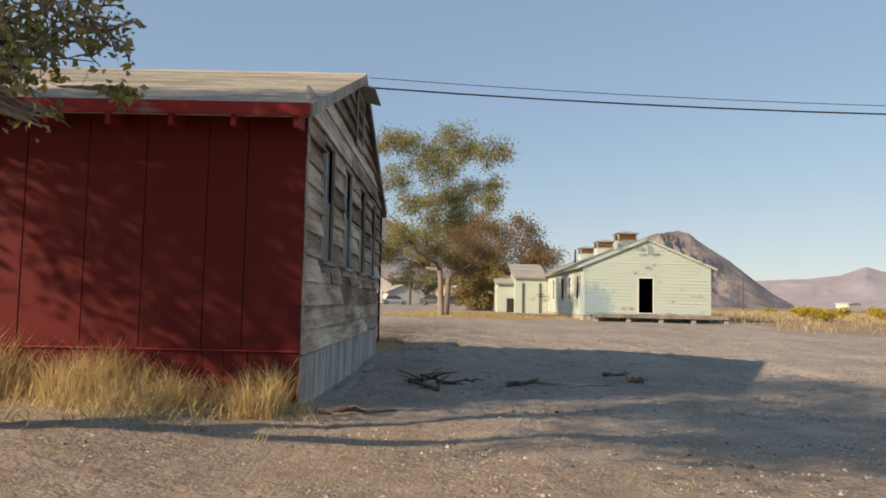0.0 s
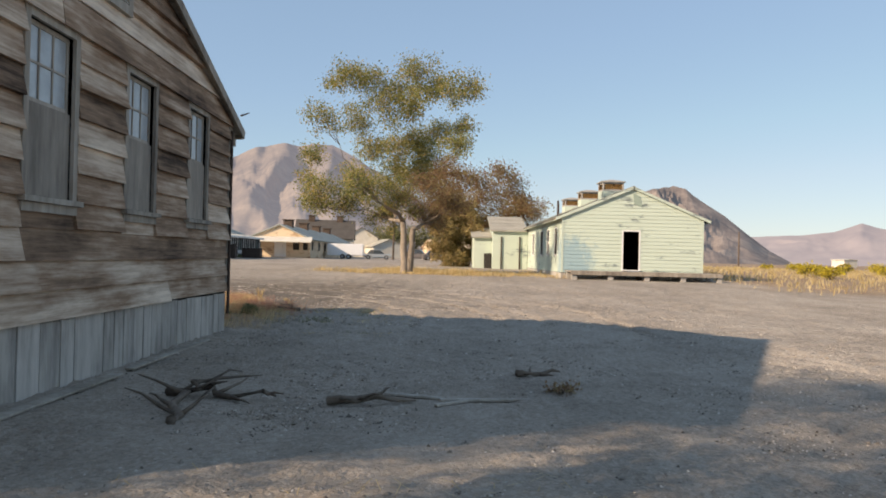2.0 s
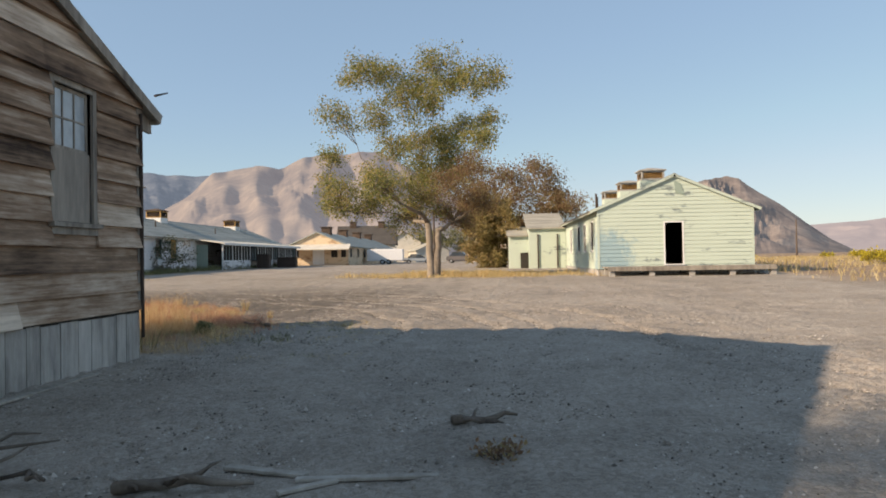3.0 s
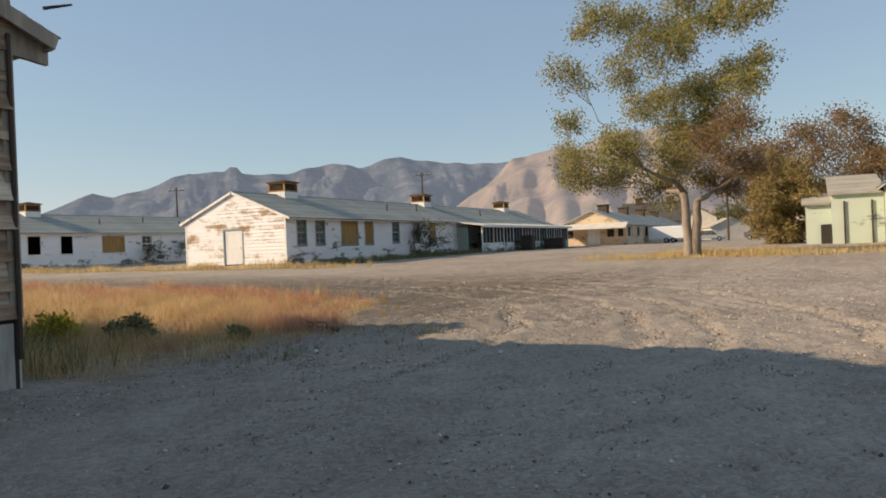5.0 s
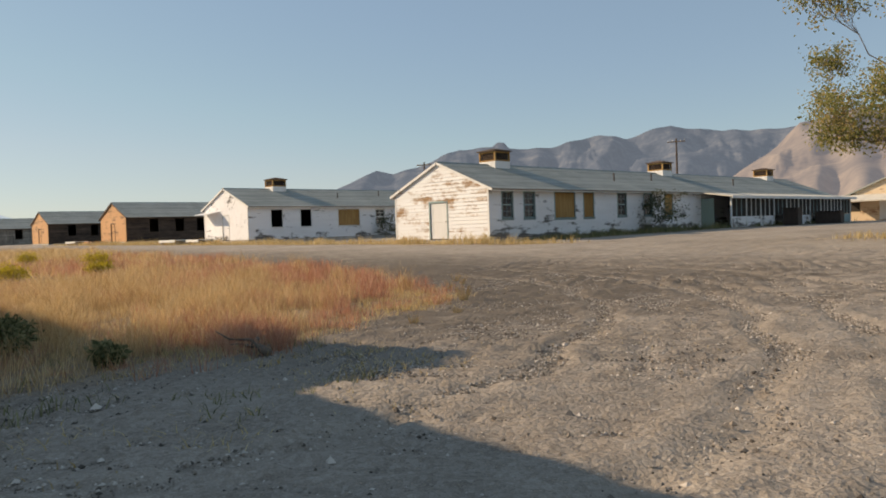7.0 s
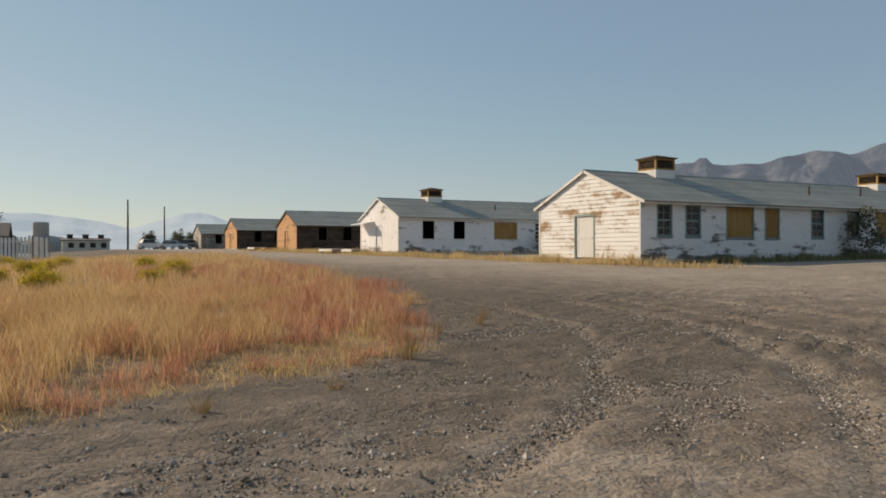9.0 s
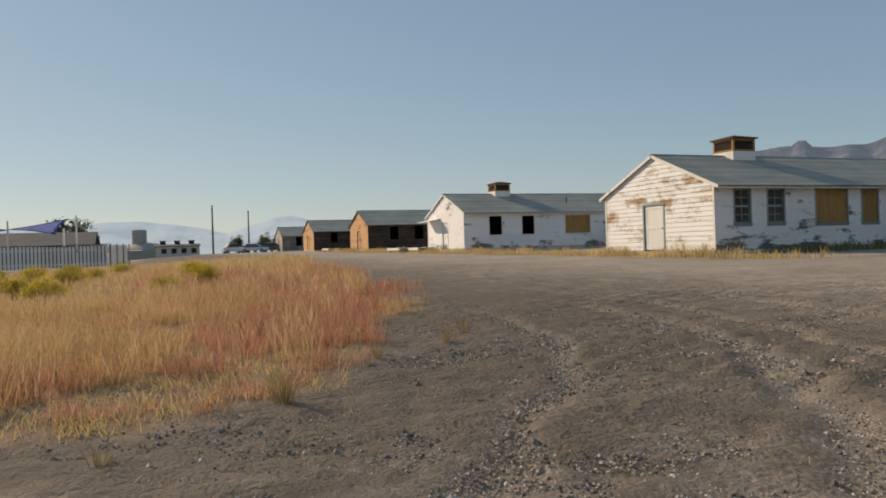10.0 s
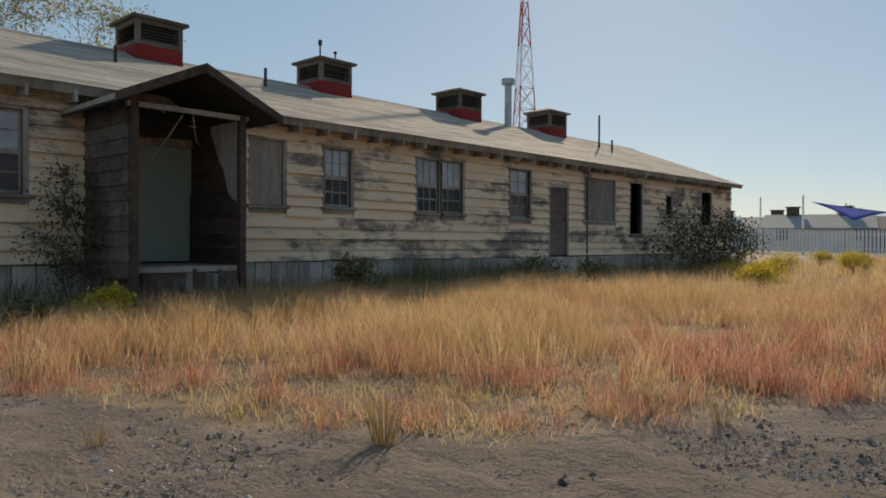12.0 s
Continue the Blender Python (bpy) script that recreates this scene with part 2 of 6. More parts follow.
def ground_material():
    m = Nodes("dry_gravel_ground", 0.97, 0, 0.15)
    big = m.noise(0.16, (1, 1, 1), 6, 0.65)
    mid = m.noise(1.6, (1, 1, 1), 6, 0.7)
    tracks = m.noise(0.5, (1.0, 0.16, 1), 5, 0.7)
    v = m.t.nodes.new("ShaderNodeTexVoronoi")
    v.inputs["Scale"].default_value = 34
    m.link(m.co, v.inputs["Vector"])
    pebble = v.outputs["Distance"]
    grit = m.noise(95, (1, 1, 1), 4, 0.7)
    fac = m.math("ADD", m.math("MULTIPLY", big, 0.35), m.math("MULTIPLY", mid, 0.35))
    fac = m.math("ADD", fac, m.math("MULTIPLY", tracks, 0.3))
    fac = m.math("ADD", fac, m.math("MULTIPLY", m.math("SUBTRACT", grit, 0.5), 0.5))
    col = m.ramp(fac, (0.3, (0.12, 0.097, 0.074)), (0.47, (0.33, 0.272, 0.212)), (0.64, (0.55, 0.47, 0.385)))
    stone = m.mix(m.grey(v.outputs["Color"], 0.1, 0.9), (0.13, 0.118, 0.105), (0.42, 0.385, 0.345))
    col = m.mix(m.math("MULTIPLY", m.grey(m.math("ADD", pebble, m.math("MULTIPLY", mid, 0.35)), 0.42, 0.3), 0.42), col, stone)
    straw = m.mix(m.grey(m.noise(2.2, (1, 1, 1), 6, 0.75), 0.35, 0.65), (0.2, 0.115, 0.068), (0.38, 0.26, 0.14))
    col = m.mix(m.math("MULTIPLY", m.attr("straw"), m.grey(m.noise(6, (1, 1, 1), 5, 0.8), 0.25, 0.6)), col, straw)
    # coarse gravel on the bend of the track and in the yard behind the barracks, its backlit shade put in as darker
    # colour
    sep = m.t.nodes.new("ShaderNodeSeparateXYZ")
    m.link(m.co, sep.inputs[0])
    wander = m.math("MULTIPLY", m.math("SUBTRACT", mid, 0.5), 0.16)
    north = m.math("ADD", m.math("DIVIDE", sep.outputs[1], 50.0), wander)
    east = m.math("ADD", m.math("DIVIDE", m.math("ADD", sep.outputs[0], 25.0), 50.0), wander)
    dark = m.math("MULTIPLY", m.grey(north, 0.38, 0.45), m.math("SUBTRACT", 1.0, m.grey(north, 0.6, 0.74)))
    dark = m.math("MULTIPLY", dark, m.math("SUBTRACT", 1.0, m.grey(east, 0.47, 0.55)))
    dark = m.math("MULTIPLY", dark, m.math("SUBTRACT", 1.0, m.math("MULTIPLY", m.attr("straw"), 0.6)))
    col = m.mix(m.math("MULTIPLY", dark, m.math("SUBTRACT", 1.0, m.math("MULTIPLY", tracks, 0.4))), col, m.mix(grit, (0.03, 0.025, 0.02), (0.18, 0.152, 0.125)))
    col = m.mix(m.math("MULTIPLY", m.attr("rut"), 0.65), col, m.mix(grit, (0.25, 0.21, 0.165), (0.48, 0.41, 0.33)))
    lumps = m.noise(6.5, (1, 1, 1), 4, 0.6)
    h = m.math("ADD", m.math("MULTIPLY", grit, 0.19), m.math("MULTIPLY", pebble, -0.17))
    h = m.math("ADD", h, m.math("MULTIPLY", lumps, m.math("MULTIPLY", m.grey(m.noise(0.7, (1, 1, 1), 3), 0.3, 0.65), 1.8)))
    h = m.math("ADD", h, m.math("MULTIPLY", m.noise(2.2, (1.0, 0.35, 1), 4, 0.6), 1.2))
    return m.done(col, h, 0.9, 0.045)


M_GROUND = ground_material()


def leafy(name, *stops, rough=0.8):
    m = Nodes(name, rough, 0, 0.2)
    fac = m.math("ADD", m.math("MULTIPLY", m.island(), 0.6), m.math("MULTIPLY", m.noise(0.6, (1, 1, 1), 4), 0.5))
    col = m.ramp(fac, *stops)
    t = m.t.nodes.new("ShaderNodeBsdfTranslucent")
    m.link(col, t.inputs["Color"])
    s = m.t.nodes.new("ShaderNodeMixShader")
    s.inputs[0].default_value = 0.42
    m.link(m.b.outputs[0], s.inputs[1])
    m.link(t.outputs[0], s.inputs[2])
    m.link(s.outputs[0], m.t.nodes["Material Output"].inputs[0])
    return m.done(col)


M_GOLD = leafy("golden_dry_grass", (0.25, (0.34, 0.21, 0.09)), (0.5, (0.58, 0.4, 0.19)), (0.85, (0.78, 0.61, 0.37)))
M_ROSE = leafy("rust_pink_weed", (0.25, (0.34, 0.13, 0.08)), (0.5, (0.52, 0.25, 0.16)), (0.85, (0.66, 0.43, 0.3)))
M_STRAW = leafy("straw_grass", (0.25, (0.38, 0.27, 0.11)), (0.5, (0.56, 0.42, 0.19)), (0.85, (0.7, 0.57, 0.34)))
M_SAGE = leafy("grey_green_brush", (0.25, (0.08, 0.09, 0.04)), (0.5, (0.19, 0.19, 0.09)), (0.85, (0.34, 0.32, 0.17)))
M_YELLOW = leafy("yellow_rabbitbrush", (0.25, (0.16, 0.14, 0.04)), (0.45, (0.42, 0.34, 0.05)), (0.85, (0.7, 0.56, 0.06)))
M_LEAF = leafy("olive_autumn_leaf", (0.2, (0.12, 0.14, 0.05)), (0.5, (0.26, 0.27, 0.1)), (0.7, (0.4, 0.34, 0.12)), (0.9, (0.48, 0.33, 0.14)))
M_LEAFBROWN = leafy("brown_autumn_leaf", (0.2, (0.15, 0.09, 0.055)), (0.5, (0.29, 0.18, 0.11)), (0.8, (0.32, 0.26, 0.12)))
M_THICKET = leafy("tan_green_thicket_leaf", (0.2, (0.16, 0.13, 0.05)), (0.5, (0.32, 0.26, 0.11)), (0.8, (0.4, 0.29, 0.14)))
M_LEAFDARK = leafy("dark_shrub_leaf", (0.2, (0.035, 0.045, 0.025)), (0.5, (0.08, 0.095, 0.045)), (0.8, (0.15, 0.15, 0.08)))


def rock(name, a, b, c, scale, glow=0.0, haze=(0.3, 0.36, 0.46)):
    # Distance haze is put into the rock as a bluish glow.
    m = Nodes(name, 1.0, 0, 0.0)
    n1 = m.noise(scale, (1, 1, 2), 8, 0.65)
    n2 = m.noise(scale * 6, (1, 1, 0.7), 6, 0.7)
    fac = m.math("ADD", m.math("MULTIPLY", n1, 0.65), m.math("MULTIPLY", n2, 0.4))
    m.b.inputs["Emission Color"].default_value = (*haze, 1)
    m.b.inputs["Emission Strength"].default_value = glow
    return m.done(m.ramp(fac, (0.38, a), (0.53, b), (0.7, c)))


# ---- building blocks ----
def bm_new():
    return bmesh.new()


def finish(name, bm, material, smooth=False):
    bmesh.ops.recalc_face_normals(bm, faces=bm.faces[:])
    me = bpy.data.meshes.new(name)
    bm.to_mesh(me)
    bm.free()
    me.materials.append(material)
    if smooth:
        for p in me.polygons:
            p.use_smooth = True
    return me


def part(name, bm, material, parent, label="", smooth=False):
    ob = new(name, finish(name, bm, material, smooth))
    ob.parent = parent
    if label:
        ob["label"] = label
    return ob


def thing(name, label, category, m=None, group="", kind=""):
    ob = new(name)
    ob.empty_display_size = 0.2
    if m is not None:
        ob.matrix_basis = m
    return tagged(ob, label, category, group, kind)


def solid(name, bm, material, label, category, m=None, group="", kind="", smooth=False):
    ob = new(name, finish(name, bm, material, smooth))
    if m is not None:
        ob.matrix_basis = m
    return tagged(ob, label, category, group, kind)


def hexa(bm, pts):
    """A six-sided block from eight corners: four below, four above, in the same order."""
    v = [bm.verts.new(p) for p in pts]
    for f in ((0, 1, 2, 3), (4, 5, 6, 7), (0, 1, 5, 4), (1, 2, 6, 5), (2, 3, 7, 6), (3, 0, 4, 7)):
        bm.faces.new([v[i] for i in f])


def box(bm, x0, y0, z0, x1, y1, z1, P=None):
    pts = [(x0, y0, z0), (x1, y0, z0), (x1, y1, z0), (x0, y1, z0), (x0, y0, z1), (x1, y0, z1), (x1, y1, z1), (x0, y1, z1)]
    hexa(bm, [P(*p) for p in pts] if P else pts)


def one_box(*a, **k):
    bm = bm_new()
    box(bm, *a, **k)
    return bm


def tube(bm, points, radii, sides=6):
    """A tapered tube along a line of points."""
    rings = []
    for i, (p, r) in enumerate(zip(points, radii)):
        a = Vector(points[max(0, i - 1)])
        b = Vector(points[min(len(points) - 1, i + 1)])
        d = (b - a).normalized()
        s = d.orthogonal().normalized()
        u = d.cross(s)
        rings.append([bm.verts.new(Vector(p) + r * (math.cos(k * 2 * math.pi / sides) * s + math.sin(k * 2 * math.pi / sides) * u)) for k in range(sides)])
    for a, b in zip(rings, rings[1:]):
        best = min(range(sides), key=lambda o: (a[0].co - b[o].co).length)
        for k in range(sides):
            bm.faces.new((a[k], a[(k + 1) % sides], b[(k + 1 + best) % sides], b[(k + best) % sides]))
    if sides > 2:
        bm.faces.new(rings[0])
        bm.faces.new(rings[-1])


def smooth01(a, b, x):
    t = np.clip((x - a) / (b - a), 0, 1)
    return t * t * (3 - 2 * t)


def ground_z(x, y):
    """Height of the ground: a shallow hollow that rises slowly to the west and the north."""
    x, y = np.asarray(x, float), np.asarray(y, float)
    z = -0.2 + 0.0085 * np.clip(-x - 4, 0, 110) * smooth01(14, 34, y) + 0.010 * np.clip(y - 22, 0, 45)
    z = z + 0.2 * (1 - smooth01(2, 11, y)) + 0.12 * smooth01(-1, -3, x) * (1 - smooth01(15, 18, y))
    z = z + 0.02 * np.sin(x * 0.9 + 0.4 * y) * np.sin(0.7 * y - 0.3 * x)
    return z


def gz(x, y):
    return float(ground_z(x, y))


# ---- ground ----
def weed_edge(x):
    """The northern rim of the weed field."""
    x = np.asarray(x, float)
    near = np.where(x > -2.3, 22.6 - (x + 2.3), np.minimum(22.6 + 2.4 * (-2.3 - x), 26.0 + 0.35 * (-3.7 - x)))
    return np.where(x < -6, np.minimum(near, 28.2 + 0.14 * (-6 - x)), near)


def straw_mask(x, y):
    """Where dry weeds cover the ground."""
    n = np.array([noise.noise((a * 0.35, b * 0.35, 3.0)) + 0.5 * noise.noise((a * 1.1, b * 1.1, 7.0)) for a, b in zip(np.ravel(x), np.ravel(y))]).reshape(np.shape(x))
    edge = weed_edge(x) + 1.1 * n
    east = smooth01(-0.9, -2.4, x + 0.6 * n)
    field = smooth01(0.0, -0.9, y - edge) * east * smooth01(16.2, 17.0, y) * smooth01(-75, -60, x)
    wall = smooth01(6.3, 6.9, y + 0.4 * n) * smooth01(8.5, 8.0, y) * smooth01(-1.3, -1.9, x)
    tree = np.exp(-(((x - 1.8) / 5.2) ** 2 + ((y - 47.5) / 2.6) ** 2) * 1.3) * 1.4
    front = np.exp(-((y - 43.6 - 0.5 * n) / 0.9) ** 2) * smooth01(-14, -19, x) * smooth01(-95, -85, x)
    flats = smooth01(15, 19, x + 1.5 * n) * smooth01(31, 36, y + 2 * n) * 0.9
    litter = 0.6 * smooth01(8.5, 5.0, y + 2 * n) * smooth01(7, 0, x + 2 * n) * smooth01(-12, -8, x)
    side = np.exp(-((x + 20.6) / 1.2) ** 2) * smooth01(45, 47, y) * smooth01(92, 88, y)
    return np.clip(np.maximum.reduce([field, wall, tree, front, flats, side, litter]), 0, 1)


def build_ground():
    def axis(lo, hi, near_lo, near_hi, step):
        mid = list(np.arange(near_lo, near_hi + step / 2, step))
        out, s, v = [], step, near_hi
        while v < hi:
            s *= 1.22
            v += s
            out.append(v)
        back, s, v = [], step, near_lo
        while v > lo:
            s *= 1.22
            v -= s
            back.append(v)
        return np.array(back[::-1] + mid + out)
    xs, ys = axis(-4500, 4500, -9, 7, 0.09), axis(-4500, 4500, 2, 34, 0.09)
    X, Y = np.meshgrid(xs, ys)
    Z = ground_z(X, Y)
    near = (X > -40) & (X < 30) & (Y > -12) & (Y < 60)
    flat = np.flatnonzero(near.ravel())
    px, py = X.ravel()[flat], Y.ravel()[flat]
    def field_of(scale, seed, sx=1.0, sy=1.0):
        return np.array([noise.noise((a * scale * sx, b * scale * sy, seed)) for a, b in zip(px, py)])
    low, clod = field_of(0.8, 0), field_of(5.5, 9)
    bump = 0.02 * low + 0.014 * field_of(2.3, 5) + 0.045 * np.abs(clod) + 0.015 * field_of(11, 4)
    # wheel and grader ruts that run with the track
    s = 0.87 * px + 0.5 * py + 0.12 * low
    t = 0.62 * px - 0.78 * py + 0.15 * low
    w1, w2 = field_of(0.3, 21), field_of(0.33, 27)
    rut = np.sin(s * 2 * np.pi / 0.34 + 2.0 * w2) * smooth01(-0.05, 0.3, w1) + 0.8 * np.sin(t * 2 * np.pi / 0.3 + 2.0 * w1) * smooth01(0.0, 0.3, w2)
    bump = bump + 0.017 * rut * smooth01(11, 14, py) * smooth01(44, 38, py)
    # two pairs of wheel tracks that swing round the weed field
    from_field = np.hypot(px + 8, py - 19) + 0.25 * low
    bend = smooth01(16, 19, py) * smooth01(-9, -6, px)
    worn = np.zeros(len(px))
    for radius, wide in ((9.4, 0.13), (11.0, 0.15), (11.9, 0.12), (13.4, 0.14)):
        off = (from_field - radius) / wide
        bump = bump + bend * (-0.035 * np.exp(-off ** 2) + 0.018 * np.exp(-(np.abs(off) - 1.7) ** 2 * 3))
        worn = np.maximum(worn, bend * np.exp(-off ** 2) * (0.5 + 0.5 * smooth01(-0.3, 0.3, w1)))
    dust = np.zeros(X.size)
    dust[flat] = worn
    add = np.zeros(X.size)
    add[flat] = bump * (1 - 0.6 * straw_mask(px, py))
    Z = Z + add.reshape(X.shape)
    nx, ny = len(xs), len(ys)
    verts = np.stack([X.ravel(), Y.ravel(), Z.ravel()], 1)
    i = np.arange(nx * ny).reshape(ny, nx)
    faces = np.stack([i[:-1, :-1].ravel(), i[:-1, 1:].ravel(), i[1:, 1:].ravel(), i[1:, :-1].ravel()], 1)
    me = bpy.data.meshes.new("ground")
    me.from_pydata(verts.tolist(), [], faces.tolist())
    a = me.attributes.new("straw", "FLOAT", "POINT")
    a.data.foreach_set("value", straw_mask(X, Y).ravel().astype(np.float32))
    a = me.attributes.new("rut", "FLOAT", "POINT")
    a.data.foreach_set("value", dust.astype(np.float32))
    me.materials.append(M_GROUND)
    for p in me.polygons:
        p.use_smooth = True
    return tagged(new("ground", me), "dry tan gravel and dirt yard with straw patches", "ground", kind="structure")


build_ground()


# ---- barracks ----
def cut_spans(u0, u1, z0, z1, openings, share=0.35):
    """The stretches of u0..u1 that no opening takes at the course z0..z1."""
    spans = [(u0, u1)]
    for a, b, c, d in openings:
        if min(z1, d) - max(z0, c) > share * (z1 - z0):
            spans = [s for p, q in spans for s in ((p, min(q, a)), (max(p, b), q)) if s[1] - s[0] > 0.03]
    return spans


def wall_shell(bm, P, u0, u1, z0, z1, openings, thick=0.12):
    """A wall with openings that go through it; P maps (along, out, up)."""
    us = sorted({u0, u1, *[v for o in openings for v in o[:2]]})
    zs = sorted({z0, z1, *[v for o in openings for v in o[2:]]})
    for c, d in zip(zs, zs[1:]):
        run = None
        for a, b in zip(us, us[1:]):
            m = ((a + b) / 2, (c + d) / 2)
            free = not any(o[0] < m[0] < o[1] and o[2] < m[1] < o[3] for o in openings)
            if free:
                run = (run[0], b) if run else (a, b)
            if run and (not free or b == us[-1]):
                box(bm, run[0], -thick, c, run[1], 0, d, P)
                run = None


def lap_board(bm, P, a, b, z0, z1, top_a=None, top_b=None, jog=0.0, thick=0.026):
    """One lap siding board: thick at its foot, thin at its head."""
    ta, tb = (a if top_a is None else top_a), (b if top_b is None else top_b)
    pts = [(a, 0.002, z0 - 0.012), (b, 0.002, z0 - 0.012), (b, thick + jog, z0 - 0.012), (a, thick + jog * 0.3, z0 - 0.012),
           (ta, 0.002, z1), (tb, 0.002, z1), (tb, 0.007, z1), (ta, 0.007, z1)]
    hexa(bm, [P(*p) for p in pts])


def siding(P, u0, u1, z0, z1, course, openings, material, parent, name="board", joined=True, gable=None, wobble=0.004, length=7.0, seed=1):
    """Courses of lap boards; gable: (middle, half width, foot height, rise) clips them to a slope."""
    rng = random.Random(seed)
    bm = bm_new() if joined else None
    z = z0
    while z < z1 - 0.04:
        h = min(course, z1 - z)
        a, b, ta, tb = u0, u1, u0, u1
        if gable and z + h > gable[2]:
            mid, half, foot, rise = gable
            w0 = half * max(0, 1 - (z - foot) / rise) if z > foot else half
            w1 = half * max(0.01, 1 - (z + h - foot) / rise)
            a, b, ta, tb = mid - w0, mid + w0, mid - w1, mid + w1
        for oa, ob_, oc, od in openings:
            if min(z + h, od) - max(z, oc) > 0.35 * h:
                for lo, hi in ((z, min(oc, z + h)), (max(od, z), z + h)):
                    if hi - lo > 0.02 and oa > a - 0.5 and ob_ < b + 0.5:
                        one = bm if joined else bm_new()
                        lap_board(one, P, oa, ob_, lo, hi, None, None, 0.0, 0.02)
                        if not joined:
                            part(name, one, material, parent)
        for p, q in cut_spans(a, b, z, z + h, openings):
            cuts, v = [p], p + rng.uniform(0.4, 1.0) * length
            while v < q - 0.5:
                cuts.append(v)
                v += length * rng.uniform(0.7, 1.1)
            cuts.append(q)
            for s, e in zip(cuts, cuts[1:]):
                dz = rng.uniform(-wobble, wobble)
                tp = max(s, ta) if s == a else s
                tq = min(e, tb) if e == b else e
                if tq - tp < 0.02:
                    tp, tq = (tp + tq) / 2 - 0.01, (tp + tq) / 2 + 0.01
                g = 0.0 if s == p else 0.002
                jog = rng.uniform(0, 3 * wobble)
                if joined:
                    lap_board(bm, P, s + g, e, z + dz, z + h, tp, tq, jog, 0.022 + 1.6 * wobble)
                else:
                    one = bm_new()
                    lap_board(one, P, s + g, e, z + dz, z + h, tp, tq, jog, 0.022 + 1.6 * wobble)
                    part(name, one, material, parent)
        z += h
    if joined:
        ob = part("boards", bm, material, parent)
        ob["kind"] = "stuff"
        return ob


def sash_window(P, u0, u1, z0, z1, parent, trim, style="sash", cols=2, rows=2):
    """A window in its opening: frame, sill, panes and bars, or boards nailed over it."""
    win = thing_part("window", parent)
    t = 0.075
    bm = bm_new()
    box(bm, u0 - t, -0.05, z0 - 0.01, u0, 0.034, z1 + t, P)
    box(bm, u1, -0.05, z0 - 0.01, u1 + t, 0.034, z1 + t, P)
    box(bm, u0, -0.05, z1, u1, 0.034, z1 + t, P)
    part("window_frame", bm, trim, win)
    bm = bm_new()
    box(bm, u0 - t - 0.03, -0.05, z0 - 0.06, u1 + t + 0.03, 0.085, z0 - 0.012, P)
    box(bm, u0 - t, 0.0, z0 - 0.14, u1 + t, 0.04, z0 - 0.062, P)
    part("window_sill", bm, trim, win)
    mid = (z0 + z1) / 2
    if style == "open":
        return win
    if style == "ply":
        part("plywood", one_box(u0, -0.03, z0, u1, -0.008, z1, P), M_PLY, win, "tan plywood sheet over the opening")
        return win
    if style == "greyply":
        part("plywood", one_box(u0, -0.03, z0, u1, -0.008, z1, P), M_GREYPLY, win, "weathered grey plywood sheet")
        return win
    halves = [(mid, z1, M_MILK if style in ("six", "milk") else M_GLASS), (z0, mid, M_GLASS)]
    if style == "six":
        halves = [(z0 + 0.53 * (z1 - z0), z1, M_MILK)]
        part("plywood", one_box(u0, -0.035, z0, u1, -0.012, z0 + 0.53 * (z1 - z0), P), M_GREYPLY, win, "weathered grey plywood sheet over the lower sash")
    for lo, hi, mat in halves:
        part("pane", one_box(u0 + 0.03, -0.052, lo + 0.03, u1 - 0.03, -0.046, hi - 0.03, P), mat, win).visible_shadow = False
        bm = bm_new()
        for a, b in ((u0, u0 + 0.04), (u1 - 0.04, u1)):
            box(bm, a, -0.06, lo, b, -0.034, hi, P)
        for c, d in ((lo, lo + 0.04), (hi - 0.04, hi)):
            box(bm, u0 + 0.04, -0.06, c, u1 - 0.04, -0.034, d, P)
        for k in range(1, cols):
            u = u0 + 0.04 + (u1 - u0 - 0.08) * k / cols
            box(bm, u - 0.011, -0.056, lo + 0.04, u + 0.011, -0.036, hi - 0.04, P)
        for k in range(1, rows):
            v = lo + 0.04 + (hi - lo - 0.08) * k / rows
            box(bm, u0 + 0.04, -0.0565, v - 0.011, u1 - 0.04, -0.0365, v + 0.011, P)
        part("sash", bm, trim, win)
    return win


def thing_part(name, parent):
    ob = new(name)
    ob.empty_display_size = 0.1
    ob.parent = parent
    return ob


def plank_door(P, u0, u1, z0, z1, parent, mat, trim, panels=True):
    door = thing_part("door", parent)
    bm = bm_new()
    for a, b in ((u0 - 0.09, u0), (u1, u1 + 0.09)):
        box(bm, a, -0.1, z0, b, 0.038, z1, P)
    box(bm, u0 - 0.09, -0.1, z1, u1 + 0.09, 0.038, z1 + 0.1, P)
    part("door_frame", bm, trim, door)
    bm = one_box(u0, -0.07, z0 + 0.01, u1, -0.03, z1, P)
    if panels:
        w, h = u1 - u0, z1 - z0
        for a, b, c, d in ((0.0, 0.14, 0, 1), (0.86, 1.0, 0, 1), (0.14, 0.86, 0, 0.12), (0.14, 0.86, 0.46, 0.54), (0.14, 0.86, 0.92, 1)):
            box(bm, u0 + a * w, -0.032, z0 + 0.012 + c * (h - 0.014), u0 + b * w, -0.018, z0 + 0.012 + d * (h - 0.014), P)
    part("leaf", bm, mat, door)
    bm = bm_new()
    k = u1 - 0.09
    tube(bm, [P(k, -0.02, z0 + 0.95), P(k, 0.03, z0 + 0.95), P(k, 0.055, z0 + 0.95)], [0.012, 0.03, 0.022], 8)
    part("knob", bm, M_IRON, door)
    return door


